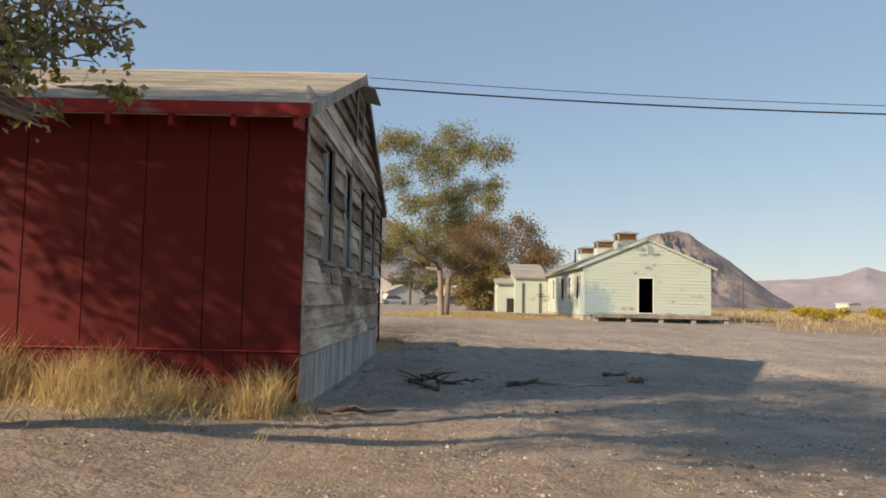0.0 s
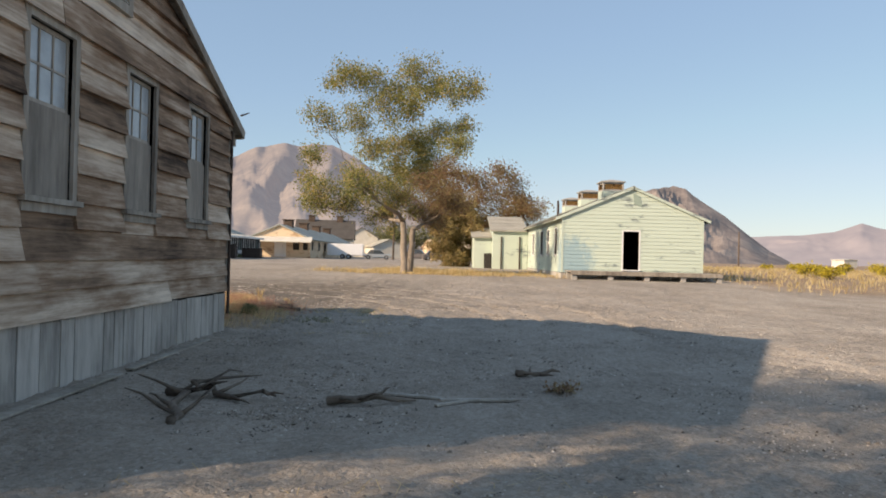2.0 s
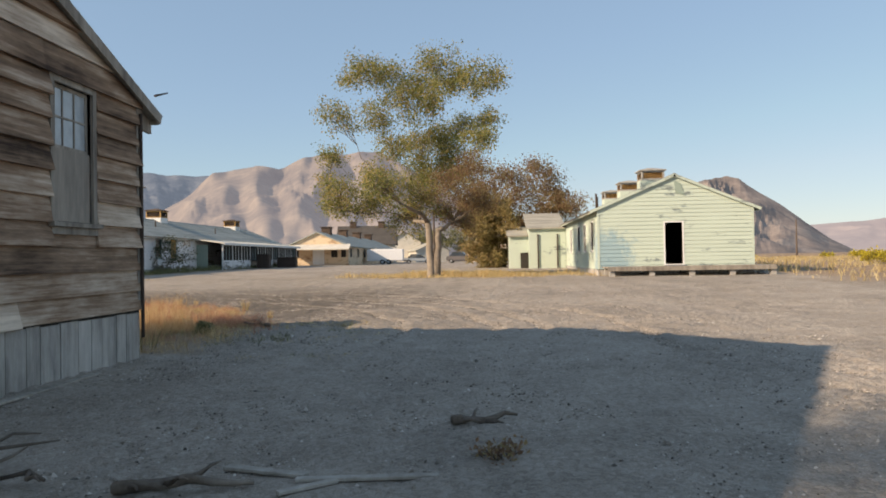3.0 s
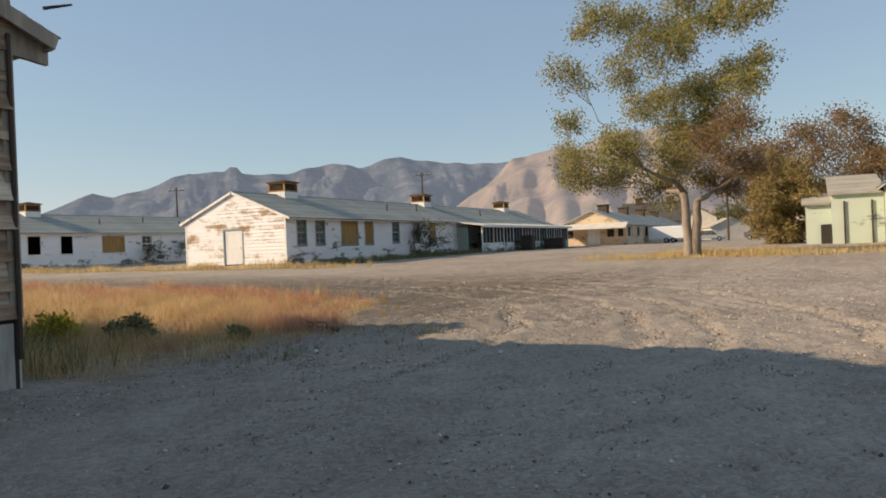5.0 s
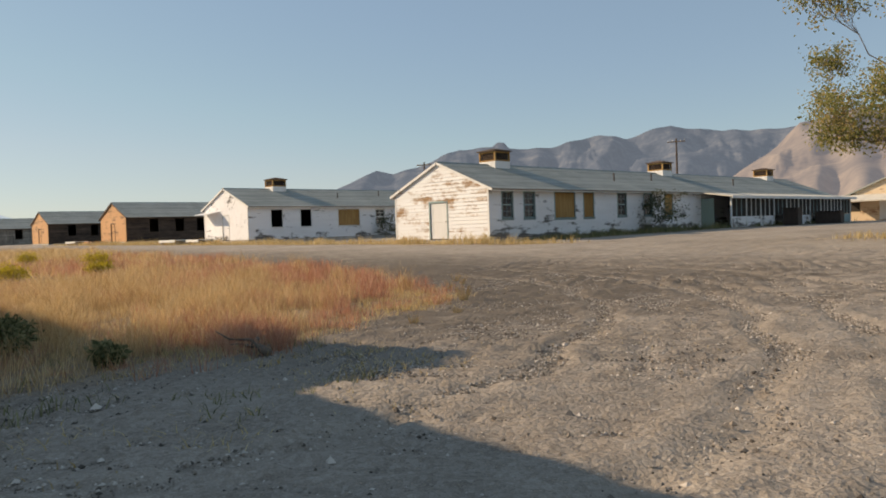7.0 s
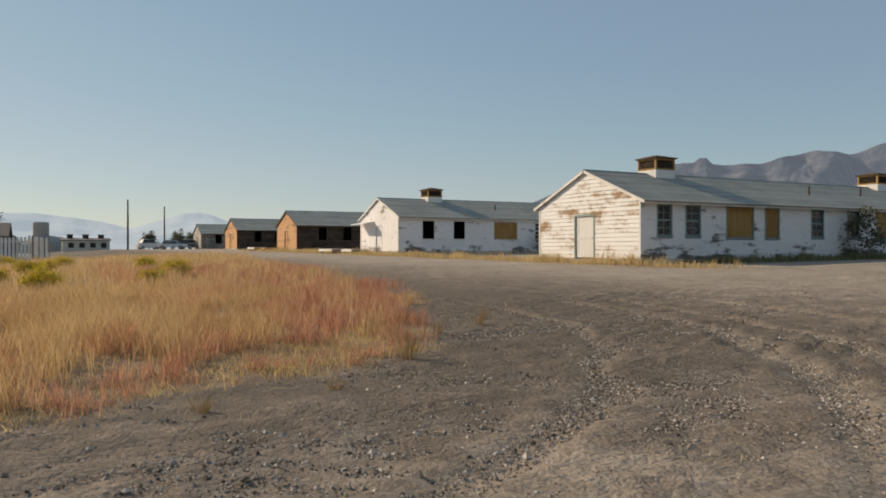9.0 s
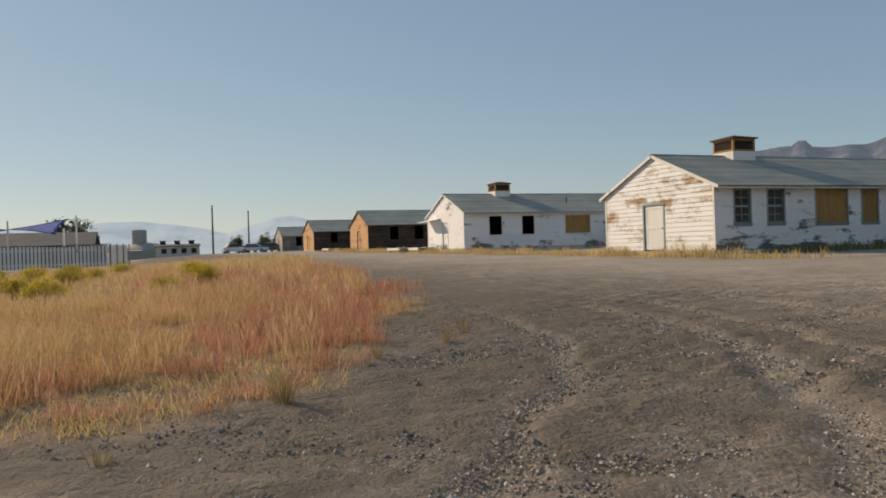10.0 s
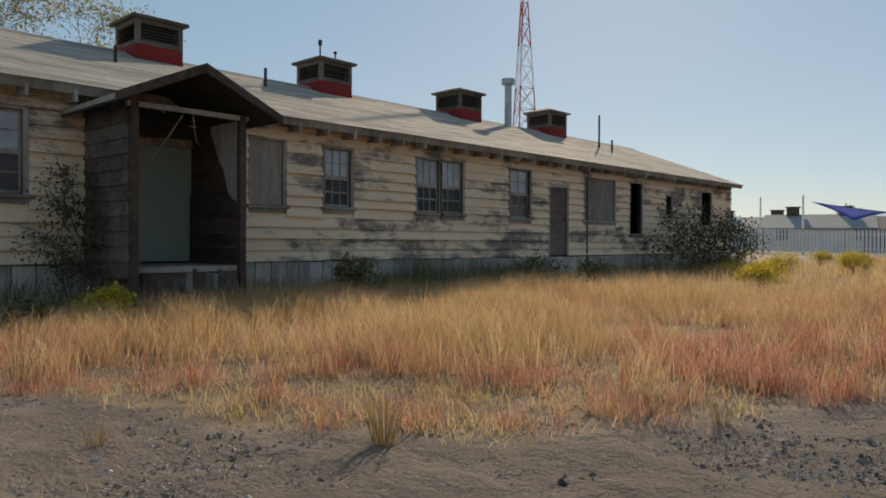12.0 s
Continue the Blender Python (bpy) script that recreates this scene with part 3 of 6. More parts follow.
def gable_roof(parent, w, L, eave, rise, over, verge, material, trim, thick=0.09, course=0.16, tabs=None):
    """Two slopes laid with courses of shingles, eave and verge boards, and a ridge cap. Front at y = 0."""
    run = w / 2 + over
    slope = rise / (w / 2)
    top = eave + rise
    ln = math.hypot(run, run * slope)
    roof = thing_part("roof", parent)
    rng = random.Random(7)
    for side in (-1, 1):
        def S(u, o, s, side=side):
            """u along the ridge, o out of the slope, s metres down from the ridge."""
            c, d = run / ln, run * slope / ln
            return (side * (s * c + o * d), u, top + thick - s * d + o * c)
        deck = one_box(-verge, -thick, 0, L + verge, -0.012, ln, S)
        part("deck", deck, M_GREYWOOD, roof)
        bm = bm_new()
        s = 0.0
        while s < ln + 0.02:
            e = min(s + course, ln + 0.03)
            cuts = [-verge - 0.02]
            if tabs:
                while cuts[-1] < L + verge - tabs:
                    cuts.append(cuts[-1] + tabs * rng.uniform(0.6, 1.4))
            cuts.append(L + verge + 0.02)
            for a, b in zip(cuts, cuts[1:]):
                j = rng.uniform(-0.01, 0.012)
                pts = [(a, -0.01, s), (b - 0.004, -0.01, s), (b - 0.004, -0.01, e + j), (a, -0.01, e + j),
                       (a, -0.004, s), (b - 0.004, -0.004, s), (b - 0.004, 0.002, e + j), (a, 0.002, e + j)]
                hexa(bm, [S(*p) for p in pts])
            s = e if e < ln else ln + 1
        sh = part("shingles", bm, material, roof)
        sh["kind"] = "stuff"
        part("fascia", one_box(-verge, -thick - 0.06, ln - 0.03, L + verge, -0.013, ln - 0.001, S), trim, roof)
        for name, u0, u1 in (("verge_board", -verge - 0.025, -verge), ("verge_board", L + verge, L + verge + 0.025)):
            part(name, one_box(u0, -thick - 0.05, 0.0, u1, -0.012, ln, S), trim, roof)
    bm = bm_new()
    hexa(bm, [(-0.12, -verge - 0.02, top + thick - 0.04), (0.12, -verge - 0.02, top + thick - 0.04), (0.12, L + verge + 0.02, top + thick - 0.04), (-0.12, L + verge + 0.02, top + thick - 0.04),
              (-0.02, -verge - 0.02, top + thick + 0.025), (0.02, -verge - 0.02, top + thick + 0.025), (0.02, L + verge + 0.02, top + thick + 0.025), (-0.02, L + verge + 0.02, top + thick + 0.025)])
    part("ridge_cap", bm, material, roof)
    return roof


def roof_vent(parent, y, top, slope, size, height, foot, body, slat, cap, legs=None):
    """A louvred ventilator astride the ridge."""
    v = thing_part("roof_ventilator", parent)
    h = size / 2
    low = top - slope * h - 0.1
    part("curb", one_box(-h, y - h, low, h, y + h, top + foot), legs or body, v)
    z0, z1 = top + foot, top + height
    bm = bm_new()
    for sx in (-1, 1):
        for sy in (-1, 1):
            box(bm, sx * h - (0.1 if sx > 0 else 0), y + sy * h - (0.1 if sy > 0 else 0), z0, sx * h + (0 if sx > 0 else 0.1), y + sy * h + (0 if sy > 0 else 0.1), z1)
    for z in (z0, z1 - 0.09):
        for s in (-1, 1):
            box(bm, -h + 0.1, y + s * h - (0.06 if s > 0 else 0), z, h - 0.1, y + s * h + (0 if s > 0 else 0.06), z + 0.09)
            box(bm, s * h - (0.06 if s > 0 else 0), y - h + 0.1, z, s * h + (0 if s > 0 else 0.06), y + h - 0.1, z + 0.09)
    part("frame", bm, body, v)
    part("core", one_box(-h + 0.14, y - h + 0.14, z0, h - 0.14, y + h - 0.14, z1), M_INSIDE, v)
    n = 5
    for k in range(n):
        z = z0 + 0.1 + (z1 - z0 - 0.2) * (k + 0.1) / n
        dz = (z1 - z0 - 0.2) / n * 0.75
        bm = bm_new()
        for s in (-1, 1):
            e = s * h
            hexa(bm, [(-h + 0.1, y + e - s * 0.02, z), (h - 0.1, y + e - s * 0.02, z), (h - 0.1, y + e - s * 0.035, z), (-h + 0.1, y + e - s * 0.035, z),
                      (-h + 0.1, y + e - s * 0.1, z + dz), (h - 0.1, y + e - s * 0.1, z + dz), (h - 0.1, y + e - s * 0.115, z + dz), (-h + 0.1, y + e - s * 0.115, z + dz)])
            hexa(bm, [(e - s * 0.02, y - h + 0.1, z), (e - s * 0.02, y + h - 0.1, z), (e - s * 0.035, y + h - 0.1, z), (e - s * 0.035, y - h + 0.1, z),
                      (e - s * 0.1, y - h + 0.1, z + dz), (e - s * 0.1, y + h - 0.1, z + dz), (e - s * 0.115, y + h - 0.1, z + dz), (e - s * 0.115, y - h + 0.1, z + dz)])
        part("slat", bm, slat, v)
    o = h + 0.1
    bm = one_box(-o, y - o, z1, o, y + o, z1 + 0.06)
    hexa(bm, [(-o, y - o, z1 + 0.061), (o, y - o, z1 + 0.061), (o, y + o, z1 + 0.061), (-o, y + o, z1 + 0.061),
              (-0.12, y - 0.12, z1 + 0.22), (0.12, y - 0.12, z1 + 0.22), (0.12, y + 0.12, z1 + 0.22), (-0.12, y + 0.12, z1 + 0.22)])
    part("cap", bm, cap, v)
    return v


def barracks(label, m, w, L, eave, rise, skirt, mats, right=(), left=(), front_door=None, front_windows=(), course=0.2, over=0.4, verge=0.12,
             vents=(), vent=None, group="timber barracks", joined=True, course_side=None, tabs=None, band=None, wobble=0.004, thing_name="barracks_building", right_doors=(), left_siding=True):
    """A long one-storey timber building. Front gable at y = 0, ridge along y; local heights above its ground.
    right, left: windows (from, to, sill, head, style); front_door (from, to, foot, head, material)."""
    b = thing(thing_name, label, "building", m, group)
    half = w / 2
    walls = {
        "front": (lambda u, o, z: (u, -o, z), -half, half),
        "right": (lambda u, o, z: (half + o, u, z), 0, L),
        "left": (lambda u, o, z: (-half - o, u, z), 0, L),
        "back": (lambda u, o, z: (u, L + o, z), -half, half),
    }
    holes = {"front": [tuple(x[:4]) for x in front_windows], "right": [tuple(x[:4]) for x in right] + [tuple(x[:4]) for x in right_doors], "left": [tuple(x[:4]) for x in left], "back": []}
    if front_door:
        holes["front"].append(tuple(front_door[:4]))
    for k, (P, u0, u1) in walls.items():
        bm = bm_new()
        inset = 0.121 if k in ("right", "left") else 0
        wall_shell(bm, P, u0 + inset, u1 - inset, -0.35, eave, holes[k])
        if k in ("front", "back"):
            hexa(bm, [P(u0, -0.12, eave), P(u1, -0.12, eave), P(u1, 0, eave), P(u0, 0, eave), P(-0.02, -0.12, eave + rise), P(0.02, -0.12, eave + rise), P(0.02, 0, eave + rise), P(-0.02, 0, eave + rise)])
        wall = part("wall", bm, mats["core"], b)
        c = (course if k in ("front", "back") else course_side or course)
        cut = [(p - 0.075, q + 0.075, r - 0.1, s + 0.075) for p, q, r, s in holes[k]]
        if band and k == "front":
            cut.append((-half, half, band[0], band[1]))
        if k == "left" and not left_siding:
            continue
        siding(P, u0, u1, skirt, eave + (rise if k in ("front", "back") else -0.02), c, cut, mats[k], wall, joined=joined if k in ("front", "right") else True,
               gable=(0, half, eave, rise) if k in ("front", "back") else None, wobble=wobble, seed=hash_of(k))
        if k in ("front", "right") or left_siding:
            siding_foot(P, u0, u1, skirt, mats["skirt"], wall, joined or k in ("left", "back"))
    for o in front_windows:
        sash_window(walls["front"][0], *o[:4], b, mats["trim"], *o[4:])
    for k, lst in (("right", right), ("left", left)):
        for o in lst:
            sash_window(walls[k][0], *o[:4], b, mats["trim"], *o[4:])
    if front_door:
        plank_door(walls["front"][0], *front_door[:4], b, front_door[4], mats["trim"])
    for o in right_doors:
        plank_door(walls["right"][0], *o[:4], b, o[4], mats["trim"])
    for sx, sy in ((1, 0), (-1, 0)):
        bm = bm_new()
        x0, x1 = (half - 0.085, half + 0.034) if sx > 0 else (-half - 0.034, -half + 0.085)
        box(bm, x0, -0.036, skirt, x1, -0.031, eave - 0.05)
        part("corner_board", bm, mats["corner"], b)
    gable_roof(b, w, L, eave, rise, over, verge, mats["roof"], mats["fascia"], tabs=tabs)
    part("floor", one_box(-half + 0.121, 0.121, skirt - 0.1, half - 0.121, L - 0.121, skirt), M_INSIDE, b)
    for y in vents:
        roof_vent(b, y, eave + rise + 0.09, rise / half, *vent)
    return b


def hash_of(k):
    return sum(ord(c) * (i + 3) for i, c in enumerate(k))


def siding_foot(P, u0, u1, top, material, parent, joined=True):
    """Upright boards below the siding."""
    rng = random.Random(5)
    bm = bm_new()
    u = u0
    while u < u1 - 0.05:
        e = min(u + rng.uniform(0.22, 0.34), u1)
        o = rng.uniform(0.004, 0.014)
        if not joined:
            bm = bm_new()
        box(bm, u + 0.008, 0.0015, -0.35, e - 0.008, o + 0.014, top - 0.02 - rng.uniform(0, 0.025), P)
        if not joined:
            part("skirt_board", bm, material, parent)
        u = e
    if joined:
        part("skirt_boards", bm, material, parent)["kind"] = "stuff"


KEAVE, KRISE = 3.08, 1.58
WEATHER = dict(core=M_INSIDE, front=M_GABLE, right=M_TAN, left=M_RED, back=M_GABLE, skirt=M_SKIRT, trim=M_GREYWOOD, corner=M_GREYWOOD, roof=M_SHINGLE, fascia=M_GREYWOOD)
K = pose(-1.55, 12.015, 0, 0, 0, 90)
k_right = [(1.75, 2.65, 1.45, 2.62, "milk"), (6.3, 6.95, 1.45, 2.62, "greyply"), (7.9, 8.54, 1.48, 2.6, "milk", 3, 2), (10.39, 11.07, 1.45, 2.62, "milk", 3, 2), (11.17, 11.85, 1.45, 2.62, "milk", 3, 2),
           (13.62, 14.41, 1.42, 2.62, "milk"), (17.0, 18.6, 1.45, 2.64, "greyply"), (19.55, 20.25, 1.1, 2.64, "open"), (21.9, 22.3, 1.76, 2.35, "open"), (24.6, 25.4, 1.45, 2.62, "open")]
kb = barracks("long weathered timber barracks, grey-brown gable, red side and tan side", K, 8.47, 27.2, KEAVE, KRISE, 0.46, WEATHER, right=k_right,
              front_windows=[(8.83 - 12.015, 9.6 - 12.015, 1.5, 2.95, "six", 3, 2), (10.66 - 12.015, 11.4 - 12.015, 1.5, 2.95, "six", 3, 2), (12.54 - 12.015, 13.26 - 12.015, 1.5, 2.95, "six", 3, 2), (14.42 - 12.015, 15.15 - 12.015, 1.5, 2.95, "six", 3, 2)],
              course=0.26, course_side=0.2, vents=(6.43, 11.14, 16.4, 21.14), vent=(1.02, 0.65, 0.13, M_LOUVRE, M_LOUVRE, M_LOUVRE, M_REDTRIM), group="", joined=False, tabs=0.9, band=(3.02, 3.3),
              wobble=0.015, thing_name="weathered_barracks", right_doors=[(15.31, 16.11, 0.46, 2.27, M_LOUVRE), (4.32, 5.26, 0.46, 2.32, M_DOORG)], left_siding=False, over=0.42)

PLAINW = dict(core=M_INSIDE, front=M_WHITE_F, right=M_WHITE_S, left=M_WHITE_S, back=M_WHITE_S, skirt=M_SKIRT, trim=M_TEAL, corner=M_TRIMW, roof=M_SHINGLE_G, fascia=M_TRIMW)
VENTW = (1.3, 0.74, 0.16, M_PLY, M_DARKSIDE, M_DARKSIDE, M_TRIMW)
wb = barracks("long white timber barracks with flaking gable", pose(-25.5, 45, 0.2), 7.6, 46.0, 2.85, 1.55, 0.2, PLAINW,
              right=[(1.0, 1.8, 1.25, 2.62, "sash", 2, 2), (2.75, 3.6, 1.25, 2.62, "sash", 2, 2), (5.4, 7.2, 1.2, 2.62, "ply"), (8.1, 9.05, 1.2, 2.62, "ply"), (11.6, 12.5, 1.25, 2.62, "sash"), (14.6, 15.5, 1.25, 2.62, "sash"), (17.1, 18.1, 1.2, 2.62, "ply")],
              front_door=(-0.75, 0.62, 0.22, 2.22, M_TRIMW), vents=(4.6, 23, 41), vent=VENTW, joined=False)
xb = barracks("long white timber barracks with empty dark windows", pose(-51.2, 45, 0.4), 7.6, 46.0, 2.95, 1.5, 0.3, dict(PLAINW, front=M_WHITE_S, trim=M_TRIMW),
              right=[(2.0, 3.0, 1.25, 2.6, "open"), (4.7, 5.7, 1.25, 2.6, "open"), (8.4, 10.6, 1.25, 2.6, "ply"), (12.4, 13.4, 1.25, 2.6, "sash"), (17.6, 18.8, 1.25, 2.6, "open"), (21.8, 23.0, 1.25, 2.6, "open")],
              front_door=(-0.5, 0.6, 0.32, 2.3, M_WHITE_S), vents=(4.7,), vent=VENTW, joined=False)
BROWN = dict(PLAINW, front=M_ORANGE, right=M_DARKSIDE, left=M_DARKSIDE, back=M_DARKSIDE, trim=M_DARKSIDE, corner=M_ORANGE, fascia=M_DARKSIDE)
GREYS = dict(BROWN, front=M_SKIRT, right=M_GREYWOOD, corner=M_SKIRT)
bwin = [(u, u + 0.95, 1.25, 2.6, "open") for u in (2.4, 5.2, 7.6, 11.0, 14.5, 18.0, 22.0)]
for bx, by, bz, mats, door, lab in ((-77.2, 45, 0.6, BROWN, M_ORANGE, "long brown bare-timber barracks with orange gable"),
                                    (-103.5, 44.5, 0.72, BROWN, M_ORANGE, "long brown bare-timber barracks with orange gable"),
                                    (-131, 44.5, 0.75, GREYS, M_GREYPLY, "long pale grey weathered barracks beyond the brown ones")):
    barracks(lab, pose(bx, by, bz), 7.6, 40.0, 2.9, 1.55, 0.3, mats, right=bwin, front_door=(-0.6, 0.5, 0.3, 2.2, door), vents=(15.0,), vent=VENTW)
MINTS = dict(PLAINW, front=M_MURAL, right=M_MINT, left=M_MURAL, back=M_MINT, trim=M_TRIMW, corner=M_MINT, fascia=M_MINT)
ga = barracks("pale mint painted timber barracks with open dark doorway", pose(12.15, 45, 0.05), 7.7, 26.0, 3.35, 1.62, 0.3, MINTS,
              left=[(1.6, 2.4, 1.3, 2.75, "open"), (4.6, 5.6, 1.3, 2.75, "sash"), (7.6, 8.6, 1.3, 2.75, "open"), (12, 13, 1.3, 2.75, "sash")],
              front_windows=[(-0.5, 0.36, 0.52, 2.6, "open")], vents=(5.5, 12.5, 19.5), vent=(1.3, 0.72, 0.2, M_CONCRETE, M_PLY, M_CONCRETE, M_MINT), joined=False)


# ---- details of the weathered barracks ----
HALF = 8.47 / 2
KF = lambda u, o, z: (u, -o, z)
KR = lambda u, o, z: (HALF + o, u, z)
KL = lambda u, o, z: (-HALF - o, u, z)
rngk = random.Random(21)

# red sheets, ledge and foot boards on the south side
u = -0.02
widths = (0.62, 0.42, 0.66, 0.62, 0.66, 0.68)
i = 0
while u < 27.2:
    w = widths[i % 6]
    part("red_panel", one_box(u + 0.006, 0.002, 0.49, min(u + w - 0.006, 27.2), 0.018 + rngk.uniform(0, 0.006), 3.06, KL), M_RED, kb, "dark red painted sheet")
    u += w
    i += 1
u = -0.02
while u < 27.2:
    w = rngk.uniform(0.2, 0.3)
    part("foot_board", one_box(u + 0.004, 0.001, -0.3, u + w - 0.004, 0.014 + rngk.uniform(0, 0.01), 0.455, KL), M_RED, kb)
    u += w
part("ledge", one_box(-0.03, 0.0, 0.462, 27.2, 0.045, 0.484, KL), M_REDTRIM, kb)

# rafter tails under both eaves
slope_k = KRISE / HALF
def tail(P, u, mat):
    bm = bm_new()
    top0, top1 = KEAVE - 0.012, KEAVE - 0.42 * slope_k + 0.0
    hexa(bm, [P(u, 0.0, top0 - 0.27), P(u + 0.05, 0.0, top0 - 0.27), P(u + 0.05, 0.4, top1 - 0.16), P(u, 0.4, top1 - 0.16),
              P(u, 0.0, top0), P(u + 0.05, 0.0, top0), P(u + 0.05, 0.4, top1 + 0.015), P(u, 0.4, top1 + 0.015)])
    part("rafter_tail", bm, mat, kb)
for k in range(42):
    tail(KL, 0.0 + 0.64 * k, M_REDTRIM)
    tail(KR, 0.0 + 0.64 * k, M_GREYWOOD)
part("eave_board", one_box(-0.12, 0.425, KEAVE - 0.42 * slope_k - 0.05, 27.3, 0.452, KEAVE - 0.42 * slope_k + 0.085, KL), M_REDTRIM, kb, "red painted eave board")

# belly band, loft louvre and its loose hood on the gable
for a, b, o in ((-HALF - 0.03, -0.9, 0.05), (-0.897, 2.2, 0.056), (2.203, HALF + 0.03, 0.05)):
    bm = bm_new()
    hexa(bm, [KF(a, 0.002, 3.03), KF(b, 0.002, 3.03), KF(b, o + 0.02, 3.01), KF(a, o + 0.02, 3.01), KF(a, 0.002, 3.31), KF(b, 0.002, 3.31), KF(b, o - 0.02, 3.31), KF(a, o - 0.02, 3.31)])
    part("band_board", bm, M_GABLE, kb)
lv = thing_part("louvre", kb)
bm = bm_new()
for a, b, c, d in ((-0.5, -0.4, 3.5, 4.42), (0.36, 0.46, 3.5, 4.42), (-0.4, 0.36, 3.5, 3.6), (-0.4, 0.36, 4.32, 4.42)):
    box(bm, a, 0.0, c, b, 0.075, d, KF)
part("louvre_frame", bm, M_GREYWOOD, lv)
# near-black sheet stands in for the shade behind the slats
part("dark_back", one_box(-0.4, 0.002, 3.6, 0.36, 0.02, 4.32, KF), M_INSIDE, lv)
for k in range(8):
    z = 3.61 + k * 0.088
    bm = bm_new()
    hexa(bm, [KF(-0.4, 0.06, z), KF(0.36, 0.06, z), KF(0.36, 0.074, z), KF(-0.4, 0.074, z), KF(-0.4, 0.022, z + 0.07), KF(0.36, 0.022, z + 0.07), KF(0.36, 0.036, z + 0.07), KF(-0.4, 0.036, z + 0.07)])
    part("slat", bm, M_GREYWOOD, lv)
bm = bm_new()
hexa(bm, [KF(-0.55, 0.02, 4.43), KF(0.5, 0.02, 4.43), KF(0.5, 0.34, 4.36), KF(-0.55, 0.34, 4.36), KF(-0.55, 0.02, 4.46), KF(0.5, 0.02, 4.46), KF(0.5, 0.34, 4.385), KF(-0.55, 0.34, 4.385)])
part("hood", bm, M_GREYWOOD, lv, "loose grey board that sticks out above the louvre")
bm = bm_new()
tube(bm, [KF(-0.52, 0.06, 3.45), KF(-0.53, 0.06, 4.4)], [0.012, 0.012], 6)
part("conduit", bm, M_IRON, kb)
bm = bm_new()
tube(bm, [KF(HALF - 0.02, 0.06, 0.1), KF(HALF - 0.02, 0.06, 2.95)], [0.022, 0.022], 6)
part("downpipe", bm, M_IRON, kb)
bm = bm_new()
tube(bm, [KF(HALF + 0.3, 0.1, 3.25), KF(HALF + 0.55, 0.16, 3.34)], [0.018, 0.01], 5)
part("insulator_arm", bm, M_IRON, kb)

# entrance porch on the north side
pu0, pu1, pd = 3.52, 5.15, 1.55
porch = thing_part("porch", kb)
z, k = 0.3, 0
while z < 2.62:
    for nm, a in (("side_board", pu0 - 0.05), ):
        bm = bm_new()
        hexa(bm, [KR(a - 0.012, 0.0, z), KR(a + 0.03, 0.0, z), KR(a + 0.03, pd, z), KR(a - 0.012, pd, z), KR(a + 0.012, 0.0, z + 0.21), KR(a + 0.03, 0.0, z + 0.21), KR(a + 0.03, pd, z + 0.21), KR(a + 0.012, pd, z + 0.21)])
        part(nm, bm, M_LOUVRE, porch)
    if z < 1.35:
        part("side_board", one_box(pu1, 0.0, z + 0.001, pu1 + 0.03, pd, z + 0.209, KR), M_DARKSIDE, porch)
    z += 0.21
bm = bm_new()
torn = (2.5, 2.28, 2.02, 1.9, 1.55, 1.44, 1.4)
for k, (low, nxt) in enumerate(zip(torn, torn[1:])):
    v0, v1 = 0.72 + 0.13 * k, 0.85 + 0.13 * k
    hexa(bm, [KR(pu1 - 0.026, v0, low), KR(pu1 - 0.004, v0, low), KR(pu1 - 0.004, v1, nxt), KR(pu1 - 0.026, v1, nxt),
              KR(pu1 - 0.026, v0, 2.6), KR(pu1 - 0.004, v0, 2.6), KR(pu1 - 0.004, v1, 2.6), KR(pu1 - 0.026, v1, 2.6)])
part("lining", bm, M_SKIRT, porch, "pale torn wall lining")
part("lining", one_box(pu1 + 0.026, 0.0, 1.42, pu1 + 0.05, pd, 2.65, KR), M_DARKSIDE, porch)
for uu in (pu0 - 0.05, pu1 - 0.05):
    part("post", one_box(uu, pd - 0.02, -0.1, uu + 0.1, pd + 0.08, 2.66, KR), M_DARKSIDE, porch)
part("tie_beam", one_box(pu0 - 0.1, pd - 0.01, 2.6, pu1 + 0.1, pd + 0.06, 2.67, KR), M_GREYWOOD, porch)
# near-black sheets added for the shade inside the porch
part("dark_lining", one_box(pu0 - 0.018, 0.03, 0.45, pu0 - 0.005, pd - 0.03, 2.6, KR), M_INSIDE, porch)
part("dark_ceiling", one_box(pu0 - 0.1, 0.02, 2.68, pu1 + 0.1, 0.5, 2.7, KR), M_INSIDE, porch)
pm = (pu0 + pu1) / 2
